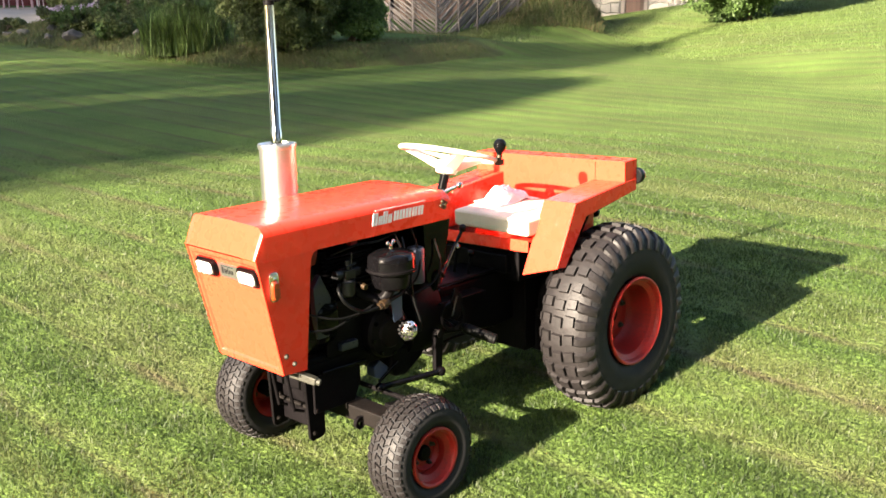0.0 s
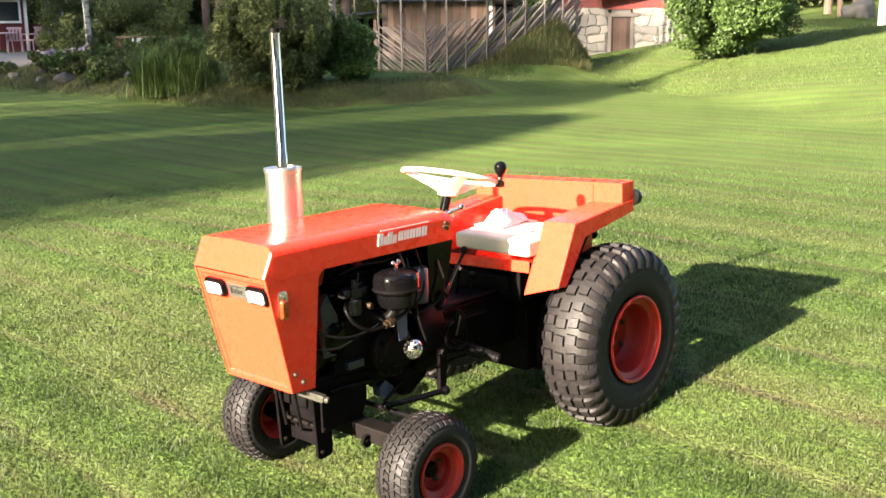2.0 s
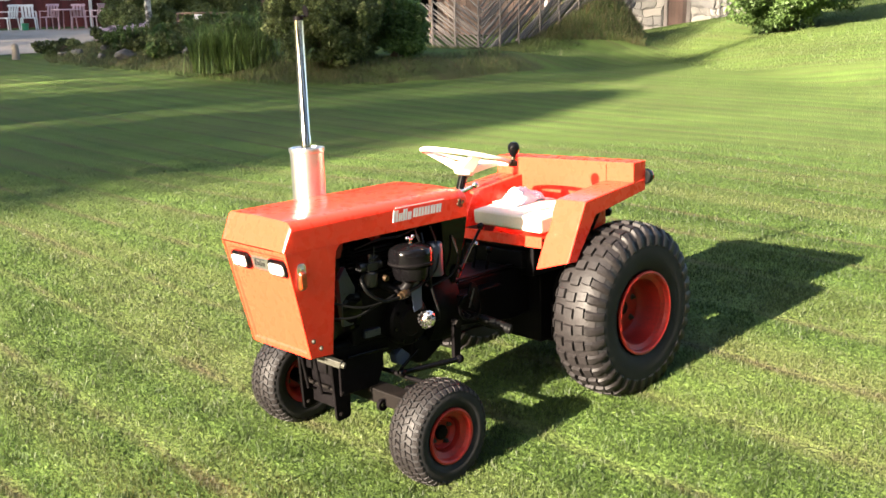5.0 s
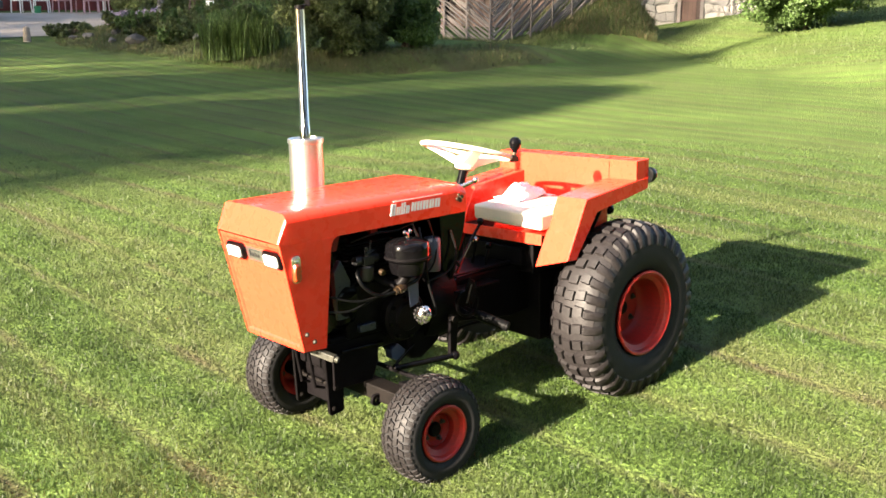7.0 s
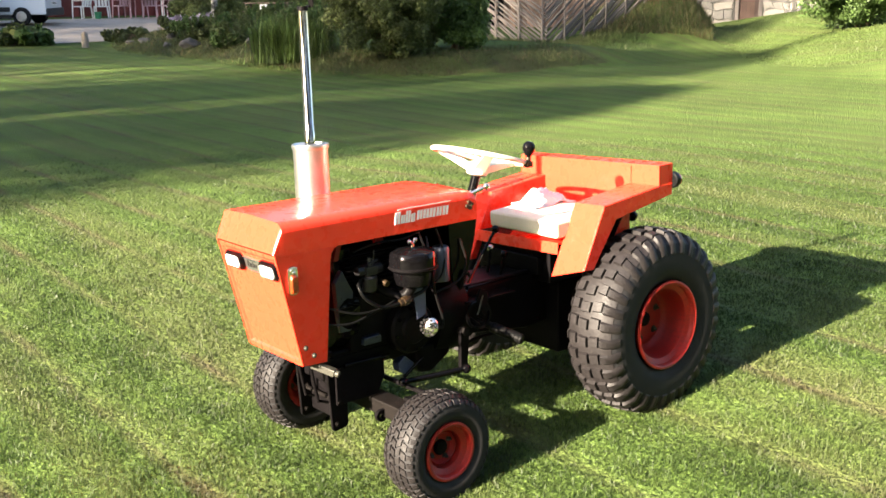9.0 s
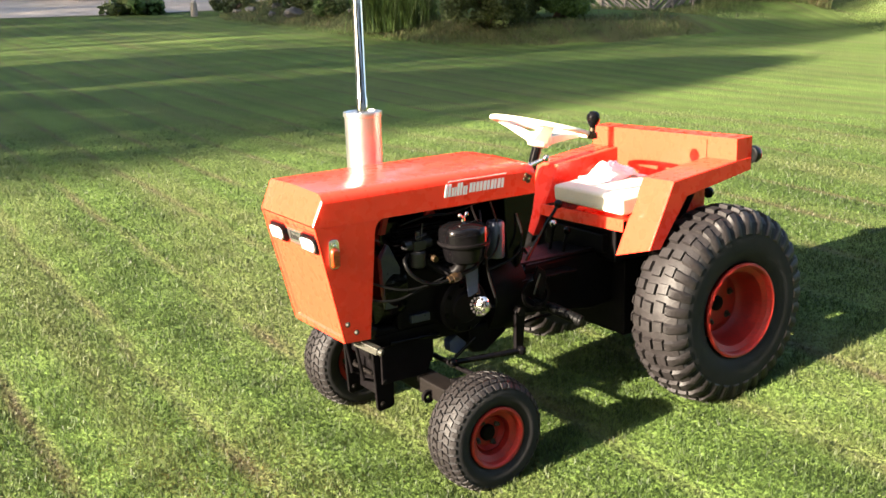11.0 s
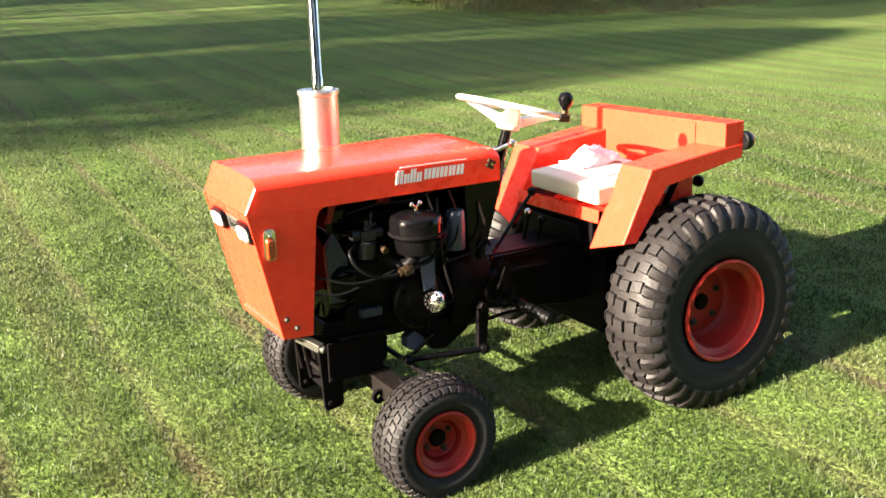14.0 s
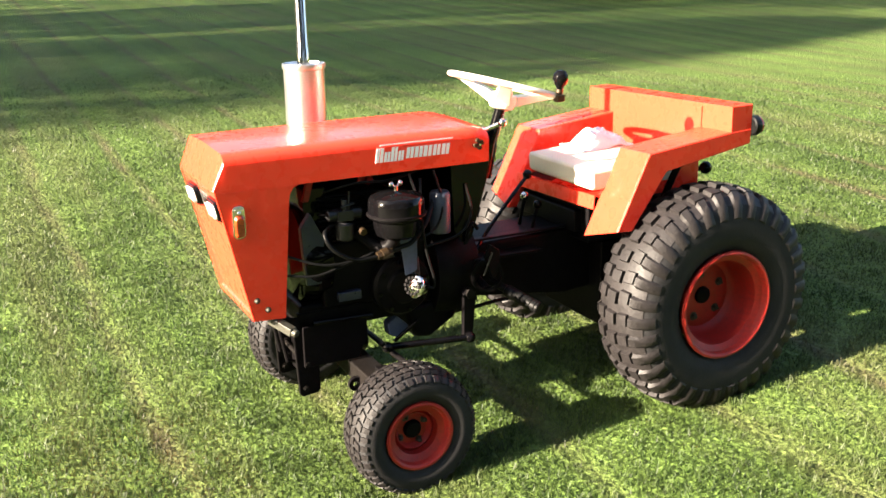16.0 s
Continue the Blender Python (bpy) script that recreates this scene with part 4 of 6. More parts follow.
# ---- garden furniture by the house ----
PLASTIC = mat("white_plastic", (0.78, 0.77, 0.75), 0.4, 0, 0, 0.06, 5, 60, 0.05)
PINKISH = mat("faded_pink_plastic", (0.55, 0.36, 0.38), 0.5, 0, 0, 0.1, 5, 60, 0.05)


def garden_chair(m, material, label):
    ch = thing("garden_chair", label, "chair", "garden chairs by the house", m)
    part("seat", block(-0.24, 0.24, -0.22, 0.24, 0.41, 0.445), material, ch, bevel=0.012)
    bk = [([(-0.23 + 0.115 * k, 0.23, 0.46), (-0.15 + 0.115 * k, 0.23, 0.46), (-0.15 + 0.115 * k, 0.33, 0.86), (-0.23 + 0.115 * k, 0.33, 0.86), (-0.23 + 0.115 * k, 0.25, 0.46), (-0.15 + 0.115 * k, 0.25, 0.46), (-0.15 + 0.115 * k, 0.35, 0.86), (-0.23 + 0.115 * k, 0.35, 0.86)], [(0, 1, 2, 3), (7, 6, 5, 4), (0, 4, 5, 1), (1, 5, 6, 2), (2, 6, 7, 3), (3, 7, 4, 0)]) for k in range(4)]
    part("backrest", joined(*bk, block(-0.25, 0.25, 0.32, 0.36, 0.82, 0.90)), material, ch, bevel=0.006)
    for x in (-0.23, 0.23):
        part("armrest", block(x - 0.03, x + 0.03, -0.22, 0.30, 0.63, 0.66), material, ch, bevel=0.008)
        for y in (-0.20, 0.22):
            part("leg", rod((x * 1.12, y * 1.15, 0), (x, y, 0.63 if y < 0 else 0.44), 0.022, 0.026, 8), material, ch)
    return ch


for k, (x, y, a) in enumerate(((11.5, 35.6, 200), (12.15, 35.35, 150), (13.0, 35.6, 185), (13.9, 35.1, 160), (14.6, 35.3, 215))):
    garden_chair(pose(x, y, ground_at(x, y) + 0.02, 0, 0, a), PLASTIC if k < 2 else PINKISH, "white plastic garden chair on the gravel" if k < 2 else "faded pink plastic garden chair by the table")
tb = thing("garden_table", "round pale garden table on the gravel", "table", at=pose(13.3, 34.7, ground_at(13.3, 34.7) + 0.02))
part("tabletop", revolve([(0.5, 0.69), (0.52, 0.70), (0.52, 0.725), (0.5, 0.73)], (0, 0, 0), (0, 0, 1), 28), PINKISH, tb)
for a in range(4):
    part("leg", rod((0.36 * math.cos(a * 1.571), 0.36 * math.sin(a * 1.571), 0), (0.3 * math.cos(a * 1.571), 0.3 * math.sin(a * 1.571), 0.70), 0.022, n=8), PINKISH, tb)
single("green_bucket", revolve([(0.10, 0), (0.13, 0.24), (0.135, 0.245), (0.12, 0.24), (0.09, 0.02)], (11.85, 35.0, ground_at(11.85, 35.0) + 0.02), (11.85, 35.0, 9), 20), mat("green_plastic", (0.03, 0.22, 0.10), 0.4), "small green plastic bucket beside a chair", "bucket")
tm = pose(16.7, 31.2, ground_at(16.7, 31.2), 0, 0, -40)
pt = thing("picnic_table", "dark wooden picnic table with benches", "table", at=tm)
for k in range(5):
    part("board", block(-0.95, 0.95, -0.37 + 0.15 * k, -0.24 + 0.15 * k, 0.70, 0.74), OLDWOOD, pt)
for y in (-0.72, 0.60):
    part("bench_board", block(-0.95, 0.95, y, y + 0.24, 0.42, 0.46), OLDWOOD, pt)
for x in (-0.7, 0.7):
    part("trestle", joined(block(x - 0.04, x + 0.04, -0.75, 0.87, 0.36, 0.42), prism([(x - 0.035, 0.0), (x + 0.035, 0.0), (x + 0.035, 0.70), (x - 0.035, 0.70)], -0.5, -0.40), prism([(x - 0.035, 0.0), (x + 0.035, 0.0), (x + 0.035, 0.70), (x - 0.035, 0.70)], 0.42, 0.52)), OLDWOOD, pt)
part("notice", block(-0.2, 0.15, -0.42, -0.40, 0.40, 0.68), WHITEPAINT, pt, "small white sheet on the table's side")

# ---- vehicles in the yard ----
CARWHITE = mat("white_car_paint", (0.72, 0.74, 0.76), 0.25, 0, 0.5, 0.04, 2, 60, 0.02)
BUMPER = mat("black_bumper_plastic", (0.03, 0.03, 0.032), 0.6, 0, 0, 0.3, 10, 80, 0.2)


def road_wheel(x, y, s, r, parent):
    w = part("wheel", moved(revolve([(r * 0.62, -0.08), (r * 0.9, -0.095), (r, -0.07), (r, 0.07), (r * 0.9, 0.095), (r * 0.62, 0.08)], (0, 0, 0), (0, s, 0), 28), Matrix.Translation((x, y, r))), RUBBER, parent, "black tyre")
    part("hubcap", moved(joined(revolve([(r * 0.62, 0.06), (r * 0.6, 0.085), (r * 0.3, 0.095), (0.01, 0.10)], (0, 0, 0), (0, s, 0), 24), *[moved(block(r * 0.22, r * 0.58, -0.022, 0.022, 0, 0.012), Matrix.Translation((0, s * 0.088, 0)) @ Matrix.Rotation(radians(-90 * s), 4, "X") @ Matrix.Rotation(k * math.pi / 4, 4, "Z")) for k in range(8)]), Matrix.Translation((x, y, r))), ALU, w, "silver wheel trim")


def vehicle(name, label, m, profile, half, wheels, r, dark):
    """profile: the side's (x, z) outline; wheels: x places; the body's flanks lean in above the waist."""
    v = thing(name, label, "car", "vehicles parked in the yard", m)
    waist = 0.95
    yy = lambda z: half - 0.16 * max(0.0, z - waist)
    part("body", prism(profile, lambda z: -yy(z), lambda z: yy(z)), CARWHITE, v, "white painted body", bevel=0.05, seg=3)
    for s in (-1, 1):
        for x in wheels:
            part("wheel_arch", revolve([(r * 1.07, 0.0), (r * 1.07, 0.02), (0.01, 0.02)], (x, s * (half - 0.005), r), (x, s * 3, r), 28), IRON, v)
            road_wheel(x, s * (half - 0.02), s, r, v)
        part("side_trim", block(wheels[0] + r * 1.3, wheels[1] - r * 1.3, s * half - 0.02, s * half + 0.02, 0.42, 0.56), BUMPER, v)
        part("sill", block(wheels[0] + r * 1.2, wheels[1] - r * 1.2, s * half - 0.03, s * half + 0.012, 0.20, 0.32), BUMPER, v)
        gl = [(x, z) for x, z in dark]
        part("side_window", prism(gl, s * (half - 0.07) - 0.02, s * (half - 0.06) + 0.02), GLASS, v)
    xr = max(p[0] for p in profile)
    part("rear_bumper", block(xr - 0.12, xr + 0.07, -half + 0.02, half - 0.02, 0.28, 0.52), BUMPER, v, "black rear bumper", bevel=0.03)
    part("front_bumper", block(min(p[0] for p in profile) - 0.05, min(p[0] for p in profile) + 0.15, -half + 0.02, half - 0.02, 0.25, 0.5), BUMPER, v, bevel=0.03)
    for s in (-1, 1):
        part("tail_light", block(xr - 0.03, xr + 0.015, s * (half - 0.17) - 0.05, s * (half - 0.17) + 0.05, 0.85, 1.25), REDLENS, v, "red tail light", bevel=0.01)
    np_ = part("number_plate", block(xr + 0.004, xr + 0.016, -0.26, 0.26, 0.62, 0.73), WHITEPAINT, v, "blank pale plate with dark bars")
    for k in range(5):
        part("plate_bar", block(xr + 0.014, xr + 0.02, -0.2 + 0.09 * k, -0.15 + 0.09 * k, 0.64, 0.71), DARKMARK, np_)
    return v


van_prof = [(-2.1, 0.30), (-2.15, 0.75), (-1.5, 1.05), (-0.95, 1.75), (-0.6, 1.85), (2.0, 1.85), (2.08, 1.7), (2.12, 0.95), (2.12, 0.32)]
vehicle("van", "white panel van parked on the gravel yard", pose(7.5, 33.2, ground_at(7.5, 33.2) + 0.02, 0, 0, -36), van_prof, 0.86, (-1.3, 1.35), 0.27, [(-1.15, 1.15), (-0.85, 1.62), (-0.2, 1.62), (-0.2, 1.15)])
suv_prof = [(-2.0, 0.40), (-2.05, 0.95), (-1.1, 1.1), (-0.6, 1.65), (1.7, 1.68), (1.85, 1.05), (1.9, 0.42)]
suv = vehicle("off_road_car", "white off-road car with a spare wheel on its back", pose(5.3, 32.0, ground_at(5.3, 32.0) + 0.02, 0, 0, -32), suv_prof, 0.86, (-1.25, 1.2), 0.29, [(-0.55, 1.15), (-0.3, 1.52), (1.5, 1.54), (1.6, 1.15)])
part("spare_wheel", moved(revolve([(0.2, -0.09), (0.31, -0.1), (0.34, -0.07), (0.34, 0.07), (0.31, 0.1), (0.2, 0.1), (0.01, 0.11)], (0, 0, 0), (1, 0, 0), 28), Matrix.Translation((1.99, 0.1, 0.98))), RUBBER, suv, "dark spare wheel")

# ---- trees near and far ----
tree("birch_tree", "slender white-barked birch on the planted bank", (9.47, 21.25), 9.0, 0.085, BIRCH_BARK, BIRCH_LEAF, ((0.24, 0.9, 0.05), (0.35, 1.3, 0.06), (0.5, 1.6, 0.08), (0.65, 1.5, 0.08), (0.8, 1.2, 0.08)), 14000, 0.045, 31, group="birches", start=0.3)
tree("birch_tree", "white-barked birch at the wood's edge", (24.1, 29.3), 12.0, 0.13, BIRCH_BARK, BIRCH_LEAF, ((0.35, 1.6, 0.08), (0.55, 2.0, 0.09), (0.8, 1.6, 0.09)), 7000, 0.10, 32, group="birches", start=0.25)
tree("birch_tree", "white-barked birch at the wood's edge", (17.5, 38.6), 11.0, 0.12, BIRCH_BARK, BIRCH_LEAF, ((0.3, 1.6, 0.08), (0.5, 2.0, 0.09), (0.8, 1.6, 0.09)), 7000, 0.10, 33, group="birches", start=0.2)
for k, (x, y, r) in enumerate(((20.2, 32.2, 0.17), (20.7, 31.9, 0.18), (22.3, 28.2, 0.17), (23.1, 27.5, 0.19), (31.3, 33.5, 0.24), (32.1, 32.7, 0.25), (32.2, 25.1, 0.22), (35.4, 13.7, 0.11), (38.0, 15.3, 0.17), (38.4, 14.4, 0.14), (36.5, 16.8, 0.2), (28.0, 36.0, 0.22), (40.0, 20.5, 0.24), (34.5, 22.0, 0.2))):
    tree("pine_tree", "tall pine with reddish bare trunk at the wood's edge", (x, y), 14.0 + k % 3, r, PINE_BARK, CONIFER, ((0.62, 2.0, 0.06), (0.75, 2.2, 0.07), (0.88, 1.6, 0.07)), 3500, 0.24, 90 + k, group="pines at the wood's edge", start=0.55)
# undergrowth and the wood behind, far off
g2 = np.random.default_rng(21)
cs, rs = [], []
for k in range(230):
    a = radians(8 + 76 * k / 229) + g2.normal(0, 0.01)
    dd = 54 + g2.uniform(-2, 10)
    x, y = -3 + dd * math.cos(a), -2.6 + dd * math.sin(a)
    cs.append((x, y, g2.uniform(0.6, 8.5)))
    rs.append((g2.uniform(1.4, 2.6), g2.uniform(1.4, 2.6), g2.uniform(1.0, 2.2)))
ob = new("woodland", numpy_mesh("woodland", *cloud(cs, rs, 130000, 0.13, 0.6, 22, 0.3), FOREST))
tagged(ob, "dense mixed green woodland edge behind the garden", "woods", kind="stuff")
cs, rs = [], []
for k in range(150):
    a = radians(2 + 92 * k / 149)
    dd = 66 + g2.uniform(-3, 8)
    cs.append((-3 + dd * math.cos(a), -2.6 + dd * math.sin(a), g2.uniform(1, 13)))
    rs.append((3.4, 3.4, g2.uniform(2, 4)))
ob = new("far_woodland", numpy_mesh("far_woodland", *cloud(cs, rs, 110000, 0.60, 0.5, 23, 0.3), CONIFER))
tagged(ob, "dark conifer forest closing the view", "woods", kind="stuff")
for k, (x, y, s) in enumerate(((18.5, 33.5, 1.3), (22.5, 32.0, 1.4), (26.5, 30.5, 1.2), (17.0, 35.5, 1.2), (13.2, 29.0, 0.7))):
    bush("undergrowth_bush", "dim green bush in front of the wood", (x, y), (1.5 * s, 1.5 * s, 1.0 * s), 24, 0.4 * s, 17000, 0.048, (FOREST, BIRCH_LEAF) if k % 2 else (BIRCH_LEAF, HEDGE), 130 + k, "bushes at the wood's edge")
single("white_gate_post", joined(block(30.2, 30.42, 10.1, 10.32, 0.6, 2.9), block(30.14, 30.48, 10.04, 10.38, 2.9, 2.98)), WHITEPAINT, "square white-painted post on the slope", "post", bevel=0.01)


# ---- the tractor ----
LEAN = -2.0
tractor = thing("garden_tractor", "orange-red vintage garden tractor with black engine standing on mown lawn", "tractor", at=pose(0, 0, 0, LEAN, 0, 0))


def tyre_profile(R, rin, w):
    half = [(rin, 0.40), (rin + 0.012, 0.455), (rin + 0.3 * (R - rin), 0.498), (rin + 0.6 * (R - rin), 0.495), (R - 0.19 * (R - rin), 0.455), (R - 0.075 * (R - rin), 0.36), (R - 0.018 * (R - rin), 0.2), (R, 0.0)]
    return [(r, -k * w) for r, k in half] + [(r, k * w) for r, k in reversed(half[:-1])] + [(rin - 0.006, 0.36 * w), (rin - 0.006, -0.36 * w), (rin, -0.40 * w)]


def turned(rad, ang, y):
    return (rad * math.cos(ang), y, rad * math.sin(ang))


def lug(a, half, path, depth, skew=0.0, taper=0.82, fade=0.0):
    """A tread block at the angle a: base and crown along a path of (radius, y); fade lowers its far end."""
    v, f = [], []
    k = len(path)
    for i, (r, y) in enumerate(path):
        r0, y0 = path[max(i - 1, 0)]
        r1, y1 = path[min(i + 1, k - 1)]
        nr, ny = abs(y1 - y0), -(r1 - r0) * (1 if y1 > y0 else -1)
        ln = math.hypot(nr, ny) or 1
        s = a + skew * i / max(1, k - 1)
        rise = depth * (1 - fade * i / max(1, k - 1))
        tr, ty = r + rise * nr / ln, y + rise * ny / ln
        for q in (turned(r - 0.004, s - half, y), turned(tr, s - half * taper, ty), turned(tr, s + half * taper, ty), turned(r - 0.004, s + half, y)):
            v.append(q)
    for i in range(k - 1):
        b = 4 * i
        f += [(b, b + 1, b + 5, b + 4), (b + 1, b + 2, b + 6, b + 5), (b + 2, b + 3, b + 7, b + 6)]
    return v, f + [(0, 3, 2, 1), (4 * k - 4, 4 * k - 3, 4 * k - 2, 4 * k - 1)]


def carcass(R, rin, w, n=72):
    prof = tyre_profile(R, rin, w)
    v = [turned(r, 2 * math.pi * k / n, y) for r, y in prof for k in range(n)]
    return v, [(i * n + k, i * n + (k + 1) % n, (i + 1) * n + (k + 1) % n, (i + 1) * n + k) for i in range(len(prof) - 1) for k in range(n)]


def bulge_rings(R, rin, w, side):
    """Raised rings on the side wall."""
    out = []
    for fr in (0.16, 0.72):
        r = rin + fr * (R - rin)
        y = side * w * (0.478 if fr < 0.5 else 0.482)
        out.append(moved(revolve([(r - 0.003, -0.004), (r - 0.002, 0.0045), (r + 0.002, 0.0045), (r + 0.003, -0.004)], (0, 0, 0), (0, side, 0), 64, False), Matrix.Translation((0, y, 0))))
    return joined(*out)


def lug_tyre(R, rin, w):
    """Rows of small square blocks over the crown, long bars over the shoulders."""
    depth, n = 0.0145, 34
    body = R - depth
    half = sorted((abs(y), r) for r, y in tyre_profile(body, rin, w)[:8] if r > rin + 0.5 * (R - rin))
    crown = lambda y: float(np.interp(abs(y), [q[0] for q in half], [q[1] for q in half]))
    shoulder = sorted(((r, y) for r, y in tyre_profile(body, rin, w)[8:15] if r > rin + 0.55 * (R - rin) and y > 0.34 * w), reverse=True)
    lugs, p = [], 2 * math.pi / n
    wob = random.Random(6)
    cols = (-0.070, -0.025, 0.025, 0.070)
    for i in range(n):
        a = i * p
        for c in range(3):
            y0, y1 = cols[c] + 0.0062, cols[c + 1] - 0.0062
            off = (0.0, 0.12, 0.0)[c] * p + wob.uniform(-0.03, 0.03) * p
            lugs.append(lug(a + off, p * 0.325, [(crown(y0), y0), (crown((y0 + y1) / 2), (y0 + y1) / 2), (crown(y1), y1)], depth * wob.uniform(0.85, 1.05), p * wob.uniform(-0.05, 0.06), 0.78))
        for s, off in ((-1, 0.06 * p), (1, 0.0)):
            bar = [(r, s * y) for r, y in shoulder]
            lugs.append(lug(a + off, p * 0.37, [(crown(0.0705), s * 0.0705)] + bar, depth * 0.95, p * 0.10, 0.52, 0.8))
    # the dusty floor between the blocks, down to the edge of the side walls
    strip = [(r + 0.001, y * 1.008) for r, y in tyre_profile(body, rin, w)[:15] if r > rin + 0.58 * (R - rin)]
    m = 72
    lugs.append(([turned(r, 2 * math.pi * k / m, y) for r, y in strip for k in range(m)], [(i * m + k, i * m + (k + 1) % m, (i + 1) * m + (k + 1) % m, (i + 1) * m + k) for i in range(len(strip) - 1) for k in range(m)]))
    return body, joined(*lugs)


def turf_tyre(R, rin, w):
    """Fine staggered turf tread."""
    depth, n = 0.0078, 40
    body = R - depth
    lugs, p = [], 2 * math.pi / n
    cols = np.linspace(-0.36 * w, 0.36 * w, 6)
    for i in range(n):
        for c in range(5):
            y0, y1 = cols[c] + 0.0021, cols[c + 1] - 0.0021
            rr = lambda y: body - 0.0095 * (abs(y) / (0.36 * w)) ** 2
            a = i * p + (c % 2) * p / 2
            lugs.append(lug(a, p * 0.375, [(rr(y0), y0), (rr((y0 + y1) / 2), (y0 + y1) / 2), (rr(y1), y1)], depth, p * (0.28 if c % 2 else -0.28), 0.9))
        for s in (-1, 1):
            lugs.append(lug(i * p, p * 0.34, [(body - 0.0085, s * 0.375 * w), (body - 0.0145, s * 0.425 * w), (body - 0.022, s * 0.458 * w)], depth * 0.7))
    return body, joined(*lugs)


def wheel(name, where, side, R, rin, w, disc, tread, nuts, label):
    """A wheel turning round the y axis; side: -1 or 1, the way that its outer face looks."""
    s = side
    hub = part(name, revolve([(0.03, -0.05), (0.03, 0.0), (0.026, 0.012), (0.020, 0.016), (0.002, 0.017)] if R > 0.25 else [(0.027, -0.04), (0.027, 0.012), (0.022, 0.019), (0.002, 0.021)],
                             (0, s * disc, 0), (0, s, 0), 24), IRON, tractor, label)
    hub.matrix_basis = Matrix.Translation(where)
    body, lugs = tread(R, rin, w)
    ty = part("tyre", carcass(body, rin, w), RUBBER, hub, "black rubber side walls, dusty grey tread")
    part("tread", lugs, TREAD, ty, "worn grey rubber tread blocks")
    o = (0.465 if R > 0.25 else 0.43) * w
    rim = [(rin + 0.002, o), (rin + 0.001, o + 0.006), (rin - 0.006, o + 0.008), (rin - 0.012, o + 0.003), (rin - 0.016, o - 0.012), (rin - 0.034, o - 0.022), (rin - 0.036, o - 0.045),
           (rin - 0.045, disc + 0.022), (rin - 0.055, disc + 0.006), (0.62 * rin, disc), (0.5 * rin, disc + 0.006), (0.04 if R > 0.25 else 0.024, disc + 0.006), (0.02, disc + 0.004)]
    outer = revolve([(r, h) for r, h in rim], (0, 0, 0), (0, s, 0), 56, False)
    back = revolve([(rin - 0.004, -0.42 * w), (rin - 0.02, -0.36 * w), (rin - 0.04, -0.1 * w), (rin - 0.047, disc), (0.05, disc - 0.006)], (0, 0, 0), (0, s, 0), 48, False)
    part("rim", joined(outer, back), RIM_RED, hub, "red painted steel rim, dished")
    for k in range(nuts):
        a = 2 * math.pi * k / nuts + 0.5
        c = Vector((0.43 * rin * math.cos(a), s * (disc + 0.004), 0.43 * rin * math.sin(a)))
        big = 0.0095 if R > 0.25 else 0.0075
        part("wheel_nut", joined(revolve([(big * 1.5, 0), (big * 1.5, 0.003)], c, c + Vector((0, s, 0)), 16), revolve([(big, 0.003), (big, 0.011), (big * 0.6, 0.013)], c, c + Vector((0, s, 0)), 6), rod(c, c + Vector((0, s * 0.018, 0)), big * 0.45, n=10)), OLIVE, hub)
    return hub


REAR = Vector((0.0, 0.0, 0.352))
FRONT = {-1: Vector((-0.992, -0.388, 0.117)), 1: Vector((-1.028, 0.400, 0.150))}
for s in (-1, 1):
    wheel("rear_wheel", REAR + Vector((0, s * 0.438, 0)), s, 0.358, 0.168, 0.222, -0.012, lug_tyre, 5, "large rear wheel with block-tread tyre on red rim")
    wheel("front_wheel", FRONT[s], s, 0.188, 0.099, 0.152, 0.006, turf_tyre, 4, "small front wheel with turf tyre on red rim")

# -- hood: bent sheet with rounded shoulders, cheeks, sloping nose --
HW = 0.184


def hood_section(z_top, low):
    arc = [(HW - 0.028 + 0.028 * math.sin(radians(a)), z_top - 0.028 + 0.028 * math.cos(radians(a))) for a in (90, 67, 45, 22, 0)]
    half = [(HW, low), (HW, low + 0.006), (HW, z_top - 0.0295)] + [(y, z) for y, z in arc] + [(HW - 0.0295, z_top + 0.0003)]
    return [(-y, z) for y, z in half] + [(0.0, z_top + 0.004)] + [(y, z) for y, z in reversed(half)]


def hood_shape():
    rings = [(-1.410, 0.899, 0.800), (-1.405, 0.899, 0.800), (-1.30, 0.900, 0.800), (-1.0, 0.902, 0.800), (-0.69, 0.903, 0.800), (-0.68, 0.9028, 0.800), (-0.640, 0.899, 0.800), (-0.622, 0.888, 0.801)]
    secs = [hood_section(z, low) for _, z, low in rings]
    n = len(secs[0])
    v = [(x, y, z) for i, ((x, _, _), sec) in enumerate(zip(rings, secs)) for y, z in sec]
    f = [(i * n + k, i * n + k + 1, (i + 1) * n + k + 1, (i + 1) * n + k) for i in range(len(rings) - 1) for k in range(n - 1)]
    k0 = len(v)
    v += [(-1.442, y, 0.807) for y, z in secs[0]]
    f += [(k0 + k, k0 + k + 1, k + 1, k) for k in range(n - 1)]
    shell = (v, f)
    low_y = lambda z: HW - 0.013 * (0.80 - z) / 0.375
    cheek = [(-1.410, 0.800), (-1.442, 0.807), (-1.356, 0.426), (-1.264, 0.421), (-1.262, 0.45), (-1.2385, 0.755), (-1.235, 0.775), (-1.226, 0.791), (-1.208, 0.800)]
    sides = []
    for s in (-1, 1):
        cv = [(x, s * low_y(min(z, 0.8)), z) for x, z in cheek]
        sides.append((cv, [tuple(range(len(cv)))]))
    return shell, sides


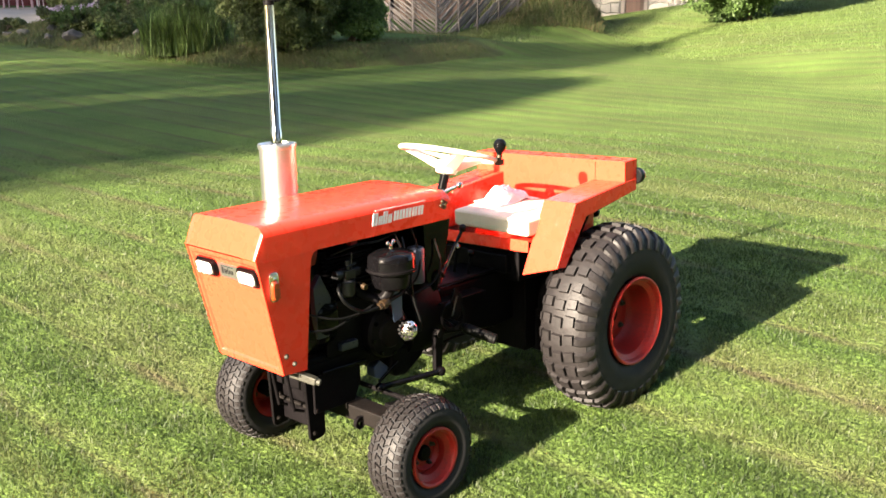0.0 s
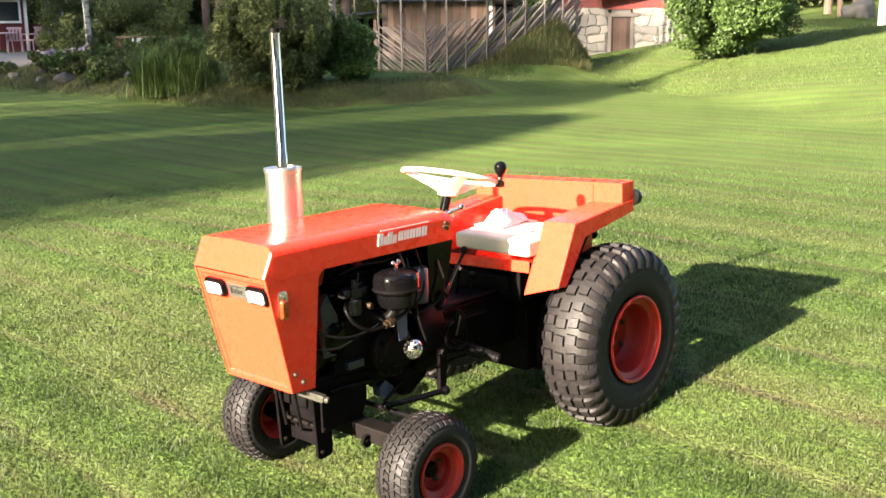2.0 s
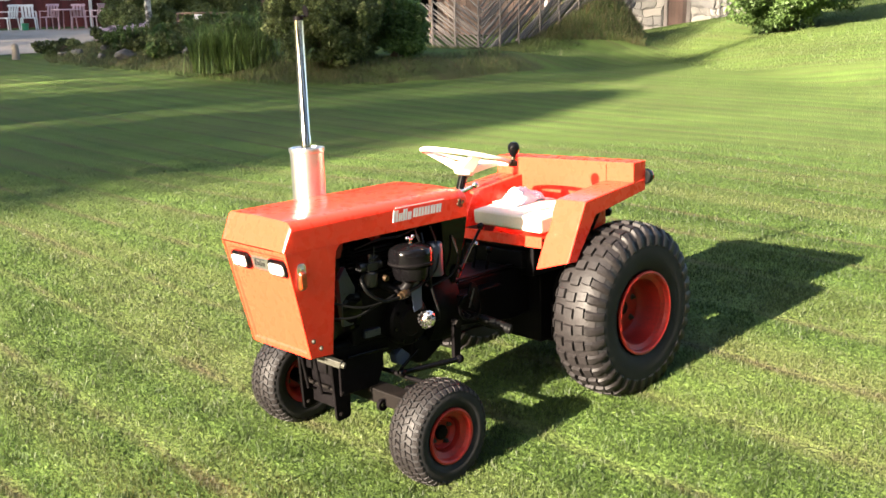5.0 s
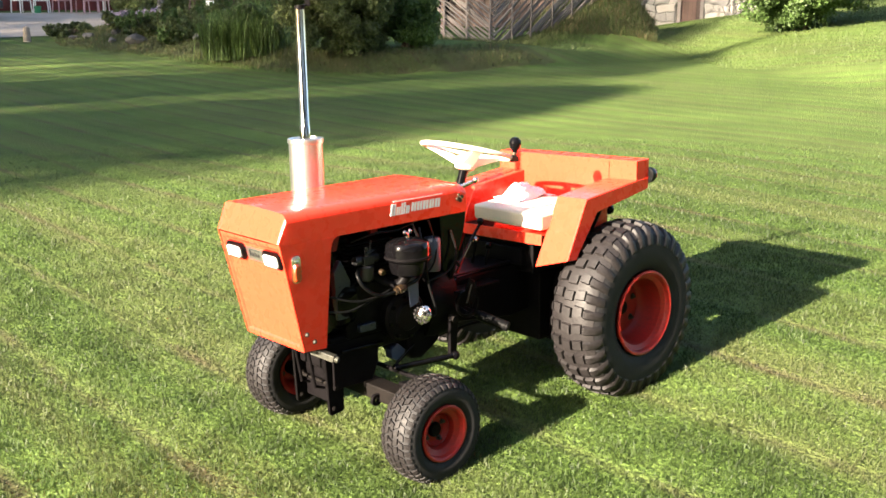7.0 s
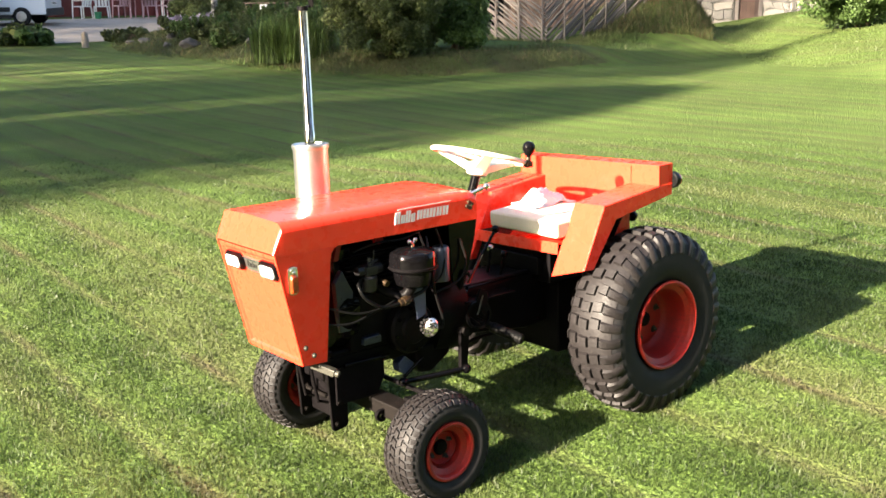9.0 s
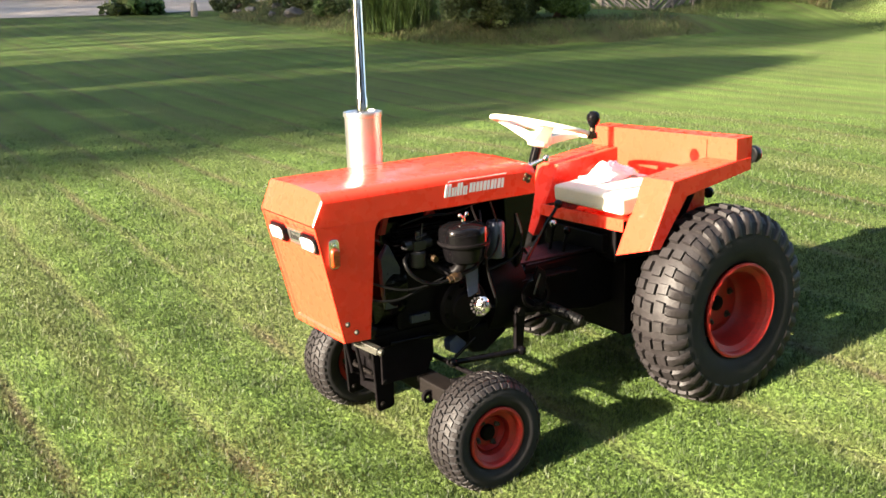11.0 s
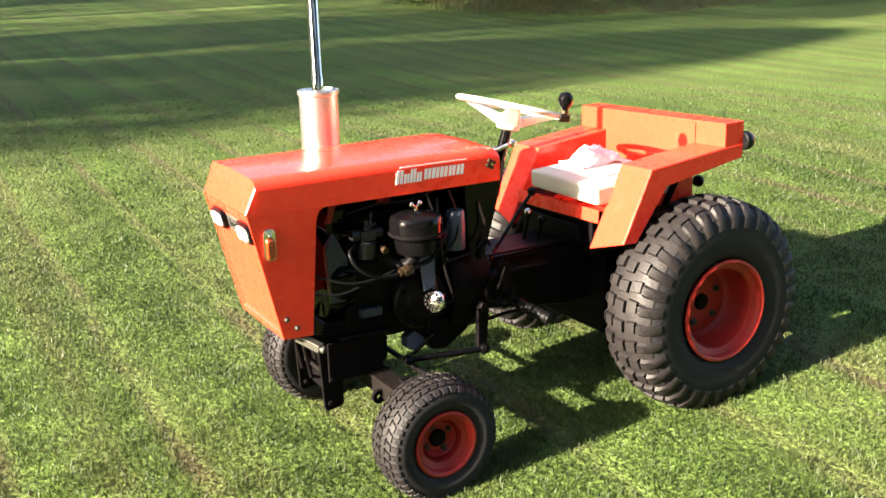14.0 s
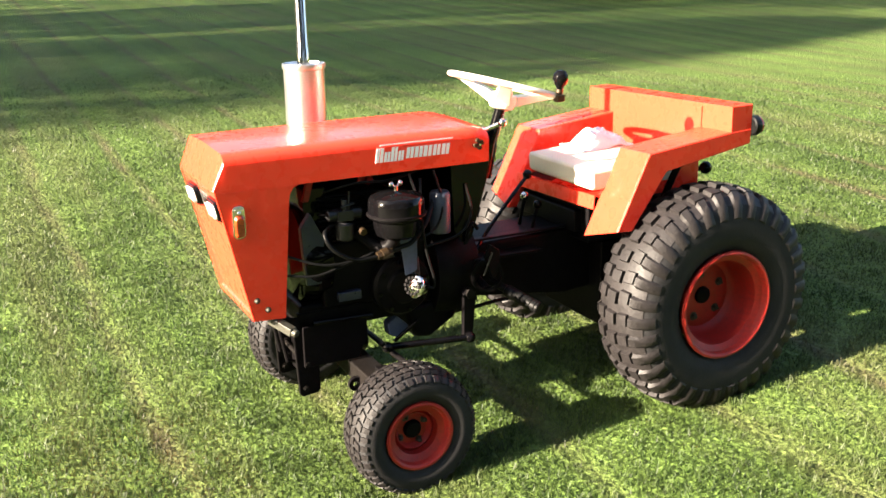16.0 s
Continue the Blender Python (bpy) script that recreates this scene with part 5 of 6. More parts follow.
hood_shell, hood_cheeks = hood_shape()
hood = part("hood", hood_shell, ORANGE, tractor, "glossy orange-red sheet metal hood", bevel=0.0025, thick=0.004)
for cheek in hood_cheeks:
    part("hood_cheek", cheek, ORANGE, hood, bevel=0.0015, thick=0.004)
top_l, bot_l = (-1.437, 0.180, 0.801), (-1.353, 0.167, 0.424)
outer4 = [(top_l[0], -top_l[1], top_l[2]), (top_l[0], top_l[1], top_l[2]), (bot_l[0], bot_l[1], bot_l[2]), (bot_l[0], -bot_l[1], bot_l[2])]
mid4 = [(top_l[0] + 0.004, -0.168, 0.786), (top_l[0] + 0.004, 0.168, 0.786), (-1.3565, 0.154, 0.441), (-1.3565, -0.154, 0.441)]
inn4 = [(x + 0.006, y * 0.965, z + (0.006 if z < 0.5 else -0.005)) for x, y, z in mid4]
nose = (outer4 + mid4 + inn4, [(0, 1, 5, 4), (1, 2, 6, 5), (2, 3, 7, 6), (3, 0, 4, 7), (4, 5, 9, 8), (5, 6, 10, 9), (6, 7, 11, 10), (7, 4, 8, 11), (8, 9, 10, 11)])
part("front_panel", nose, ORANGE, hood, "orange front panel with recessed middle", bevel=0.002, thick=0.003)


def nose_pose(y, z, out=0.0):
    """On the sloping front panel, facing ahead: u to the tractor's left, v up the slope."""
    t = (0.795 - z) / 0.37
    slope = math.atan2(0.0806, 0.345)
    return Matrix.Translation((-1.4285 + 0.0806 * t - out, y, z)) @ Matrix(((0, math.sin(slope) * -1, -math.cos(slope), 0), (-1, 0, 0, 0), (0, math.cos(slope), -math.sin(slope), 0), (0, 0, 0, 1)))


for y in (0.096, -0.124):
    m = nose_pose(y, 0.747, 0.0)
    lamp = part("headlight", joined(plate(rounded(0.108, 0.062, 0.018), 0.012, m, 0.97), plate(rounded(0.100, 0.054, 0.016), 0.017, m, 0.96)), BLACK, tractor, "rectangular headlight with black bezel", bevel=0.001)
    part("reflector", plate(rounded(0.084, 0.041, 0.012), 0.0182, m, 0.99), ALU, lamp, "silver reflector")
    dome = joined(plate(rounded(0.080, 0.038, 0.012), 0.022, m, 0.93))
    part("lens", dome, LENS, lamp, "clear ribbed glass lens", bevel=0.003)
    for k in range(7):
        part("lens_rib", plate([(-0.0012, -0.018), (0.0012, -0.018), (0.0012, 0.018), (-0.0012, 0.018)], 0.0012, m @ Matrix.Translation((-0.033 + 0.011 * k, 0, 0.0218))), LENS, lamp)
badge = part("name_plate", plate(rounded(0.106, 0.048, 0.002, 2), 0.003, nose_pose(-0.014, 0.745, 0.001)), ALU, tractor, "dull aluminium name plate with dark print")
bars = [(-0.031, 0.009, 0.022, 0), (-0.020, 0.004, 0.016, -0.002), (-0.012, 0.007, 0.014, -0.003), (-0.002, 0.004, 0.022, 0), (0.006, 0.007, 0.014, -0.003), (0.018, 0.009, 0.014, -0.003)]
for u, bw, bh, dv in bars:
    part("print_bar", plate([(u - bw / 2 - 0.002, dv - bh / 2), (u + bw / 2 - 0.002, dv - bh / 2), (u + bw / 2 + 0.002, dv + bh / 2), (u - bw / 2 + 0.002, dv + bh / 2)], 0.0012, nose_pose(-0.014, 0.745, 0.004)), DARKMARK, badge)
part("print_bar", plate([(-0.034, 0.0135), (0.03, 0.0135), (0.03, 0.016), (-0.034, 0.016)], 0.0012, nose_pose(-0.014, 0.745, 0.004)), DARKMARK, badge)


def side_pose(x, z, s=-1, out=0.0):
    """On the hood's flank: u backwards, v up, facing out."""
    y = s * (HW + 0.002 + out - (0.013 * (0.80 - z) / 0.375 if z < 0.8 else 0))
    return Matrix.Translation((x, y, z)) @ (Matrix(((1, 0, 0, 0), (0, 0, -1, 0), (0, 1, 0, 0), (0, 0, 0, 1))) if s < 0 else Matrix(((-1, 0, 0, 0), (0, 0, 1, 0), (0, 1, 0, 0), (0, 0, 0, 1))))


for s in (-1, 1):
    m = side_pose(-1.381, 0.716, s)
    ind = part("indicator_lamp", joined(plate(rounded(0.036, 0.094, 0.014), 0.006, m, 0.95), plate(rounded(0.028, 0.024, 0.01), 0.010, m @ Matrix.Translation((0, 0.030, 0)), 0.8)), CHROME, tractor, "amber turn signal with chrome base", bevel=0.0015)
    part("lens", plate(rounded(0.029, 0.066, 0.011), 0.011, m @ Matrix.Translation((0.001, -0.011, 0.004)), 0.75), AMBER, ind, "amber plastic lens", bevel=0.003)
    for k in range(4):
        part("lens_rib", plate(rounded(0.022, 0.003, 0.001, 2), 0.0025, m @ Matrix.Translation((0.001, -0.032 + 0.013 * k, 0.0148))), AMBER, ind)
    part("bulb_glint", ball(tuple(m @ Vector((0.001, 0.027, 0.007))), 0.0065, 12), CHROME, ind, "chrome bulb cap")
    sgn = part("name_lettering", plate([(0.015, 0.0465), (0.242, 0.0465), (0.244, 0.050), (0.016, 0.050)], 0.0012, side_pose(-0.984, 0.833, s)), WHITE, hood, "white painted lettering shapes")
    widths = ((0.000, 0.022, 0.040), (0.026, 0.017, 0.028), (0.046, 0.019, 0.040), (0.069, 0.016, 0.028), (0.094, 0.022, 0.031), (0.120, 0.024, 0.031), (0.148, 0.025, 0.031), (0.178, 0.022, 0.031), (0.205, 0.024, 0.031))
    for u, bw, bh in widths:
        lift, lean = (0.0 if bh != 0.031 else 0.004), bh * 0.16
        m = side_pose(-0.984, 0.833, s)
        slab = lambda a, c, lo=0.0, hi=1.0: plate([(u + a * bw + lean * lo, lift + bh * lo), (u + c * bw + lean * lo, lift + bh * lo), (u + c * bw + lean * hi, lift + bh * hi), (u + a * bw + lean * hi, lift + bh * hi)], 0.0012, m)
        part("letter_bar", joined(slab(0, 0.46), slab(0.60, 1.0)), WHITE, sgn)
    latch = part("hood_latch", joined(*[rod(tuple(side_pose(-0.657 + 0.011 * math.cos(a), 0.855 + 0.011 * math.sin(a), s) @ Vector((0, 0, -0.002))), tuple(side_pose(-0.657 + 0.011 * math.cos(a), 0.855 + 0.011 * math.sin(a), s) @ Vector((0, 0, 0.007))), 0.0075, 0.006, 12) for a in (0.3, 1.9, 3.4, 5.0)]), BRASS, tractor, "brass clover-shaped latch knob")
    part("screw", rod(tuple(side_pose(-0.657, 0.855, s) @ Vector((0, 0, 0))), tuple(side_pose(-0.657, 0.855, s) @ Vector((0, 0, 0.012))), 0.006, 0.004, 12), CHROME, latch)
    for x, z in ((-1.344, 0.486), (-1.314, 0.455)):
        m = side_pose(x, z, s)
        part("hood_bolt", joined(rod(tuple(m @ Vector((0, 0, -0.002))), tuple(m @ Vector((0, 0, 0.002))), 0.0085, n=18), ball(tuple(m @ Vector((0, 0, 0.002))), 0.0065, 14)), OLIVE, tractor, "round-headed bolt")

# -- exhaust beside the hood --
EX = Vector((-1.036, 0.2235, 0))
muffler = part("muffler", revolve([(0.050, 0.62), (0.062, 0.635), (0.062, 1.058), (0.0655, 1.060), (0.0665, 1.068), (0.0655, 1.075), (0.061, 1.076), (0.058, 1.070), (0.025, 1.071)], EX, EX + Vector((0, 0, 1)), 48), ALU, tractor, "tall silver cylindrical muffler")
part("exhaust_pipe", joined(revolve([(0.0195, 1.07), (0.0195, 1.118), (0.0172, 1.122), (0.0172, 1.545), (0.0145, 1.545), (0.0145, 1.50)], EX, EX + Vector((0, 0, 1)), 28, False)), CHROME, muffler, "tall chromed exhaust stack")
flap = part("rain_flap", joined(moved(revolve([(0.021, 0.0), (0.022, 0.002), (0.018, 0.005)], (0, 0, 0), (0.97, -0.2, 0.2), 20), Matrix.Translation(EX + Vector((0.028, -0.006, 1.563)))), rod(EX + Vector((0.02, -0.012, 1.545)), EX + Vector((0.026, 0.012, 1.548)), 0.004), revolve([(0.018, 1.532), (0.018, 1.547)], EX, EX + Vector((0, 0, 1)), 24, False)), IRON, muffler, "dark hinged rain cap, open")
part("exhaust_bend", tube([EX + Vector((0, 0, 0.64)), EX + Vector((0, 0, 0.58)), EX + Vector((0.02, -0.05, 0.53)), EX + Vector((0.03, -0.14, 0.52))], 0.026, 16), IRON, muffler)

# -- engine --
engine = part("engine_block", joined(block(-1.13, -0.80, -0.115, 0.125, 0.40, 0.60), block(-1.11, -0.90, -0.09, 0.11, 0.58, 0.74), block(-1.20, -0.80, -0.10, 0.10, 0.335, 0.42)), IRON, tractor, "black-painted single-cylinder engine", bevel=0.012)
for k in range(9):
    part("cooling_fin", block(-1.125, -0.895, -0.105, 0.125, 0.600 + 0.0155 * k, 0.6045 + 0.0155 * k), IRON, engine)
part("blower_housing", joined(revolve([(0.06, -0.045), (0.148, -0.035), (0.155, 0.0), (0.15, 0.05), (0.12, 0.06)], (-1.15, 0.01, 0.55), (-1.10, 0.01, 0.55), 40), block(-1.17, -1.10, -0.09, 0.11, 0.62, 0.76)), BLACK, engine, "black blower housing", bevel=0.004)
# black plates that close off the bay behind the engine
part("heat_shield", joined(block(-1.20, -0.70, 0.135, 0.142, 0.58, 0.87), block(-0.80, -0.70, -0.10, 0.135, 0.80, 0.86)), IRON, engine, "black back plate inside the hood")
part("shroud", prism([(-1.195, 0.66), (-1.165, 0.70), (-1.125, 0.62), (-1.14, 0.49), (-1.185, 0.49)], -0.135, -0.11), BLUEGREY, engine, "dark blue-grey sheet shroud", bevel=0.003)
part("cover_plate", block(-1.09, -1.02, -0.135, -0.112, 0.425, 0.452), BLUEGREY, engine, "blue-grey cover strip", bevel=0.003)
case = part("timing_case", revolve([(0.092, 0.0), (0.092, 0.045), (0.084, 0.055), (0.055, 0.060), (0.048, 0.068), (0.02, 0.070)], (-0.895, -0.10, 0.450), (-0.895, -0.30, 0.450), 40), IRON, engine, "round black crankcase cover")
for k in range(8):
    q = Vector((-0.895 + 0.077 * math.cos(k * math.pi / 4 + 0.2), -0.155, 0.450 + 0.077 * math.sin(k * math.pi / 4 + 0.2)))
    part("cover_bolt", rod(q, q + Vector((0, -0.008, 0)), 0.007, n=6), BLACK, case)
part("mounting_sheet", prism([(-0.915, 0.60), (-0.860, 0.60), (-0.862, 0.50), (-0.900, 0.49)], -0.185, -0.180), SKYSHEET, engine, "dark blue-grey sheet behind the horn", bevel=0.002)
part("sump", prism([(-0.865, 0.36), (-0.70, 0.38), (-0.70, 0.31), (-0.79, 0.255), (-0.845, 0.262)], -0.12, 0.06), IRON, engine, "black oil sump", bevel=0.015)
part("flywheel_bell", joined(revolve([(0.10, -0.06), (0.165, -0.05), (0.17, 0.0), (0.16, 0.09), (0.12, 0.11)], (-0.73, 0, 0.45), (-0.60, 0, 0.45), 40)), IRON, engine, "black bell housing")
part("lifting_lug", joined(block(-0.955, -0.945, -0.05, -0.02, 0.74, 0.775), rod((-0.95, -0.06, 0.758), (-0.95, -0.01, 0.758), 0.01)), RIM_RED, engine, "red painted bracket", bevel=0.002)
for x, z in ((-1.155, 0.755), (-0.985, 0.79)):
    part("red_strap", prism([(x - 0.02, z - 0.03), (x + 0.0, z + 0.035), (x + 0.02, z + 0.035), (x, z - 0.03)], -0.10, -0.085), RIM_RED, engine, "red painted stay", bevel=0.002)
cleaner = part("air_cleaner", revolve([(0.02, 0.622), (0.046, 0.625), (0.060, 0.634), (0.066, 0.655), (0.068, 0.676), (0.077, 0.681), (0.081, 0.686), (0.080, 0.694), (0.080, 0.722), (0.078, 0.735), (0.072, 0.744), (0.05, 0.752), (0.012, 0.757), (0.004, 0.758)], (-0.940, -0.222, 0), (-0.940, -0.222, 1), 44), BLACK, tractor, "round black oil-bath air cleaner")
part("clamp_band", revolve([(0.081, 0.688), (0.0845, 0.690), (0.0845, 0.696), (0.081, 0.698)], (-0.940, -0.222, 0), (-0.940, -0.222, 1), 44, False), IRON, cleaner)
part("wing_nut", joined(rod((-0.940, -0.222, 0.755), (-0.940, -0.222, 0.771), 0.0065, 0.005), rod((-0.940, -0.222, 0.765), (-0.954, -0.226, 0.776), 0.004), rod((-0.940, -0.222, 0.765), (-0.926, -0.218, 0.776), 0.004), ball((-0.956, -0.2265, 0.777), 0.0075, 12, 1.1), ball((-0.924, -0.2175, 0.777), 0.0075, 12, 1.1)), CHROME, cleaner, "chrome wing nut")
part("intake_elbow", tube([(-0.940, -0.222, 0.63), (-0.965, -0.20, 0.590), (-1.0, -0.16, 0.60), (-1.03, -0.14, 0.63)], 0.019, 14), IRON, cleaner)
carb = part("carburetor", joined(revolve([(0.020, 0), (0.026, 0.006), (0.028, 0.05), (0.020, 0.056)], (-1.072, -0.155, 0.615), (-1.072, -0.155, 0.70), 24), rod((-1.12, -0.15, 0.69), (-1.02, -0.15, 0.69), 0.017), block(-1.095, -1.05, -0.175, -0.13, 0.675, 0.705), rod((-1.072, -0.16, 0.70), (-1.072, -0.16, 0.735), 0.009)), DARKGREY, tractor, "dark grey carburettor", bevel=0.002)
part("throttle_stem", joined(rod((-1.062, -0.165, 0.70), (-1.058, -0.167, 0.758), 0.003), rod((-1.085, -0.168, 0.715), (-1.045, -0.168, 0.722), 0.0035)), DARKGREY, carb)
part("drain_knob", joined(rod((-1.03, -0.18, 0.645), (-1.03, -0.197, 0.642), 0.011, 0.010), rod((-1.03, -0.16, 0.65), (-1.03, -0.186, 0.645), 0.006)), BRASS, carb)
part("fuel_hose", tube([(-1.115, -0.165, 0.665), (-1.150, -0.205, 0.655), (-1.135, -0.222, 0.615), (-1.075, -0.226, 0.577), (-1.01, -0.226, 0.574), (-0.99, -0.224, 0.578)], 0.006, 12, 8), HOSE, tractor, "black fuel hose with brass joint")
joint = part("hose_joint", joined(rod((-1.005, -0.225, 0.576), (-0.958, -0.222, 0.583), 0.0125, n=6), rod((-0.99, -0.2245, 0.578), (-0.972, -0.2235, 0.581), 0.0155, n=18)), BRASS, tractor, "brass hose joint")
part("fuel_hose", tube([(-0.962, -0.222, 0.583), (-0.93, -0.22, 0.59), (-0.89, -0.215, 0.60), (-0.84, -0.20, 0.645), (-0.80, -0.17, 0.70)], 0.0075, 12, 8), HOSE, tractor)
horn = part("horn", revolve([(0.016, -0.03), (0.03, -0.028), (0.034, -0.008), (0.036, 0.0), (0.035, 0.004), (0.028, 0.009), (0.012, 0.013), (0.002, 0.014)], (-0.902, -0.248, 0.478), (-0.992, -0.292, 0.498), 36), CHROME, tractor, "small round chrome horn with drilled grille")
hm, _ = frame_of((-0.902, -0.248, 0.478), (-0.992, -0.292, 0.498))
for ring, cnt in ((0.0115, 6), (0.0245, 12)):
    for k in range(cnt):
        a = 2 * math.pi * k / cnt
        c = hm @ Vector((ring * math.cos(a), ring * math.sin(a), 0.0135 - ring * 0.12))
        part("grille_hole", revolve([(0.0030 + ring * 0.07, 0), (0.0028 + ring * 0.07, 0.0065)], c - (hm.to_3x3() @ Vector((0, 0, 0.004))), c + (hm.to_3x3() @ Vector((0, 0, 0.002))), 10), IRON, horn)
part("horn_stay", tube([(-0.881, -0.23, 0.485), (-0.865, -0.19, 0.49), (-0.85, -0.15, 0.53)], 0.008, 8), BRASS, horn)
part("horn_wire", tube([(-0.876, -0.235, 0.488), (-0.848, -0.25, 0.463), (-0.840, -0.25, 0.49), (-0.855, -0.235, 0.57), (-0.865, -0.225, 0.68), (-0.84, -0.17, 0.77)], 0.004, 8, 8), HOSE, horn)
part("oil_can", joined(revolve([(0.028, 0.60), (0.031, 0.604), (0.031, 0.715), (0.026, 0.724), (0.012, 0.728)], (-0.775, -0.165, 0), (-0.775, -0.165, 1), 28)), PALECAN, tractor, "pale grey cylindrical canister")
part("dash_plate", prism([(-0.745, 0.80), (-0.615, 0.80), (-0.625, 0.74), (-0.675, 0.575), (-0.70, 0.55), (-0.735, 0.60)], -0.178, -0.170), BLACK, tractor, "black dash side plate", bevel=0.003)
part("dash_plate", prism([(-0.745, 0.80), (-0.615, 0.80), (-0.625, 0.74), (-0.675, 0.575), (-0.70, 0.55), (-0.735, 0.60)], 0.170, 0.178), BLACK, tractor, "black dash side plate", bevel=0.003)
part("dashboard", prism([(-0.640, 0.885), (-0.628, 0.88), (-0.63, 0.74), (-0.68, 0.57), (-0.69, 0.57), (-0.645, 0.74)], -0.17, 0.17), BLACK, tractor, bevel=0.003)
for pts in ([(-1.26, -0.16, 0.60), (-1.15, -0.20, 0.565), (-1.02, -0.215, 0.572), (-0.94, -0.20, 0.56)], [(-1.27, -0.165, 0.545), (-1.18, -0.19, 0.535), (-1.10, -0.20, 0.555), (-1.0, -0.21, 0.585)], [(-0.80, -0.175, 0.79), (-0.78, -0.19, 0.70), (-0.80, -0.20, 0.635), (-0.86, -0.21, 0.60)], [(-0.70, -0.182, 0.74), (-0.69, -0.20, 0.66), (-0.73, -0.205, 0.60), (-0.84, -0.205, 0.575)], [(-1.13, -0.15, 0.76), (-1.04, -0.17, 0.78), (-0.94, -0.165, 0.775), (-0.84, -0.15, 0.79)], [(-0.88, -0.18, 0.79), (-0.86, -0.20, 0.70), (-0.885, -0.19, 0.62)]):
    part("wire", tube(pts, 0.0038, 8, 8), HOSE, tractor)

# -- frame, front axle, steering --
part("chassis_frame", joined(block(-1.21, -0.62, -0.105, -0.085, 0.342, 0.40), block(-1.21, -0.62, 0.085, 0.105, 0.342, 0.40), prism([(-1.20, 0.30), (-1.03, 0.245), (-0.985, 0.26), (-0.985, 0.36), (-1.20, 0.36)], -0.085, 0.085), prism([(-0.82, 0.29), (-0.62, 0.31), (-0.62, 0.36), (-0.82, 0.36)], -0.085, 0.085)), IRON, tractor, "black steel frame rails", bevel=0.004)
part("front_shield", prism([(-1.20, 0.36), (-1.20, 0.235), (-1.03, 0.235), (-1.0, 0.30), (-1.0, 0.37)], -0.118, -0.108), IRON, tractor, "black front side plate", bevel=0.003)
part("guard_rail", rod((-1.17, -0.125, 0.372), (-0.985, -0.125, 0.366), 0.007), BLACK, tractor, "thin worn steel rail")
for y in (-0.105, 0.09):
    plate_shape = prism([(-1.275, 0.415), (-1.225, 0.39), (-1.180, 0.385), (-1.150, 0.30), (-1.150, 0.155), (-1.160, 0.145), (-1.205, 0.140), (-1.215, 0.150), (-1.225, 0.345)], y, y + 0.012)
    br = part("mounting_bracket", plate_shape, IRON, tractor, "black implement bracket with bolt holes", bevel=0.003)
    for x, z in ((-1.195, 0.165), (-1.187, 0.335), (-1.185, 0.25)):
        part("bolt_hole", joined(rod((x, y - 0.003, z), (x, y + 0.002, z), 0.009, n=16), rod((x, y - 0.006, z), (x, y, z), 0.006, n=6)), GREASE, br)
for y, x in ((-0.045, -1.262), (0.045, -1.255)):
    part("front_stay", joined(rod((x, y, 0.425), (x + 0.035, y + 0.004, 0.235), 0.006, n=10), rod((x + 0.035, y + 0.004, 0.24), (-1.19, y, 0.225), 0.005, n=10)), IRON, tractor, "thin worn steel stay under the nose")
part("cross_plate", block(-1.172, -1.162, -0.093, 0.090, 0.165, 0.385), IRON, tractor, "black plate between the implement brackets", bevel=0.002)
part("bracket_bolt", rod((-1.19, -0.12, 0.245), (-1.19, 0.12, 0.245), 0.007, n=10), GREASE, tractor)
part("hitch_pin", joined(moved(block(-0.013, 0.013, -0.012, 0.012, 0, 0.085), frame_of((-1.298, -0.135, 0.412), (-1.256, -0.205, 0.388))[0]), rod((-1.259, -0.200, 0.390), (-1.249, -0.216, 0.384), 0.011)), OLIVE, tractor, "worn olive steel hitch pin", bevel=0.003)
axle = part("front_axle", joined(block(-1.060, -0.985, -0.28, 0.28, 0.175, 0.230), block(-1.045, -0.995, -0.31, 0.31, 0.188, 0.218), rod((-1.10, 0, 0.245), (-0.96, 0, 0.245), 0.032)), GREASE, tractor, "greasy brown-grey front axle beam", bevel=0.006)
for s in (-1, 1):
    hx, hz = FRONT[s].x, FRONT[s].z
    part("kingpin", joined(rod((hx - 0.008, s * 0.30, 0.085), (hx - 0.02, s * 0.30, 0.255), 0.020), rod((hx, s * 0.30, hz), (hx, s * 0.385, hz), 0.016), revolve([(0.027, 0), (0.027, 0.012), (0.02, 0.018)], (hx - 0.02, s * 0.30, 0.245), (hx - 0.02, s * 0.30, 0.3), 18)), GREASE, axle, bevel=0.0)
    part("steering_arm", prism([(-1.05, 0.262), (-0.93, 0.252), (-0.92, 0.262), (-1.05, 0.275)], s * 0.285, s * 0.325), IRON, axle, bevel=0.003)
part("tow_eye", joined(revolve([(0.009, -0.007), (0.021, -0.007), (0.021, 0.007), (0.009, 0.007), (0.009, -0.007)], (-1.072, -0.185, 0.186), (-1.072, -0.30, 0.186), 20, False), block(-1.062, -1.03, -0.193, -0.177, 0.178, 0.208)), IRON, axle, "black towing eye")
rodt = part("drag_link", joined(rod((-0.955, -0.165, 0.270), (-0.698, -0.195, 0.263), 0.0105), ball((-0.696, -0.195, 0.263), 0.018, 16), ball((-0.957, -0.165, 0.270), 0.017, 16)), BLACK, tractor, "black steering drag link")
part("drop_arm", prism([(-0.714, 0.25), (-0.682, 0.25), (-0.668, 0.40), (-0.690, 0.42), (-0.712, 0.40)], -0.188, -0.170), IRON, tractor, "black steering drop arm", bevel=0.004)
part("drop_arm_nut", joined(rod((-0.690, -0.195, 0.40), (-0.690, -0.15, 0.40), 0.016, n=6)), GREASE, tractor)
part("tie_rod", rod((-0.945, -0.30, 0.255), (-0.945, 0.30, 0.255), 0.009), IRON, tractor)
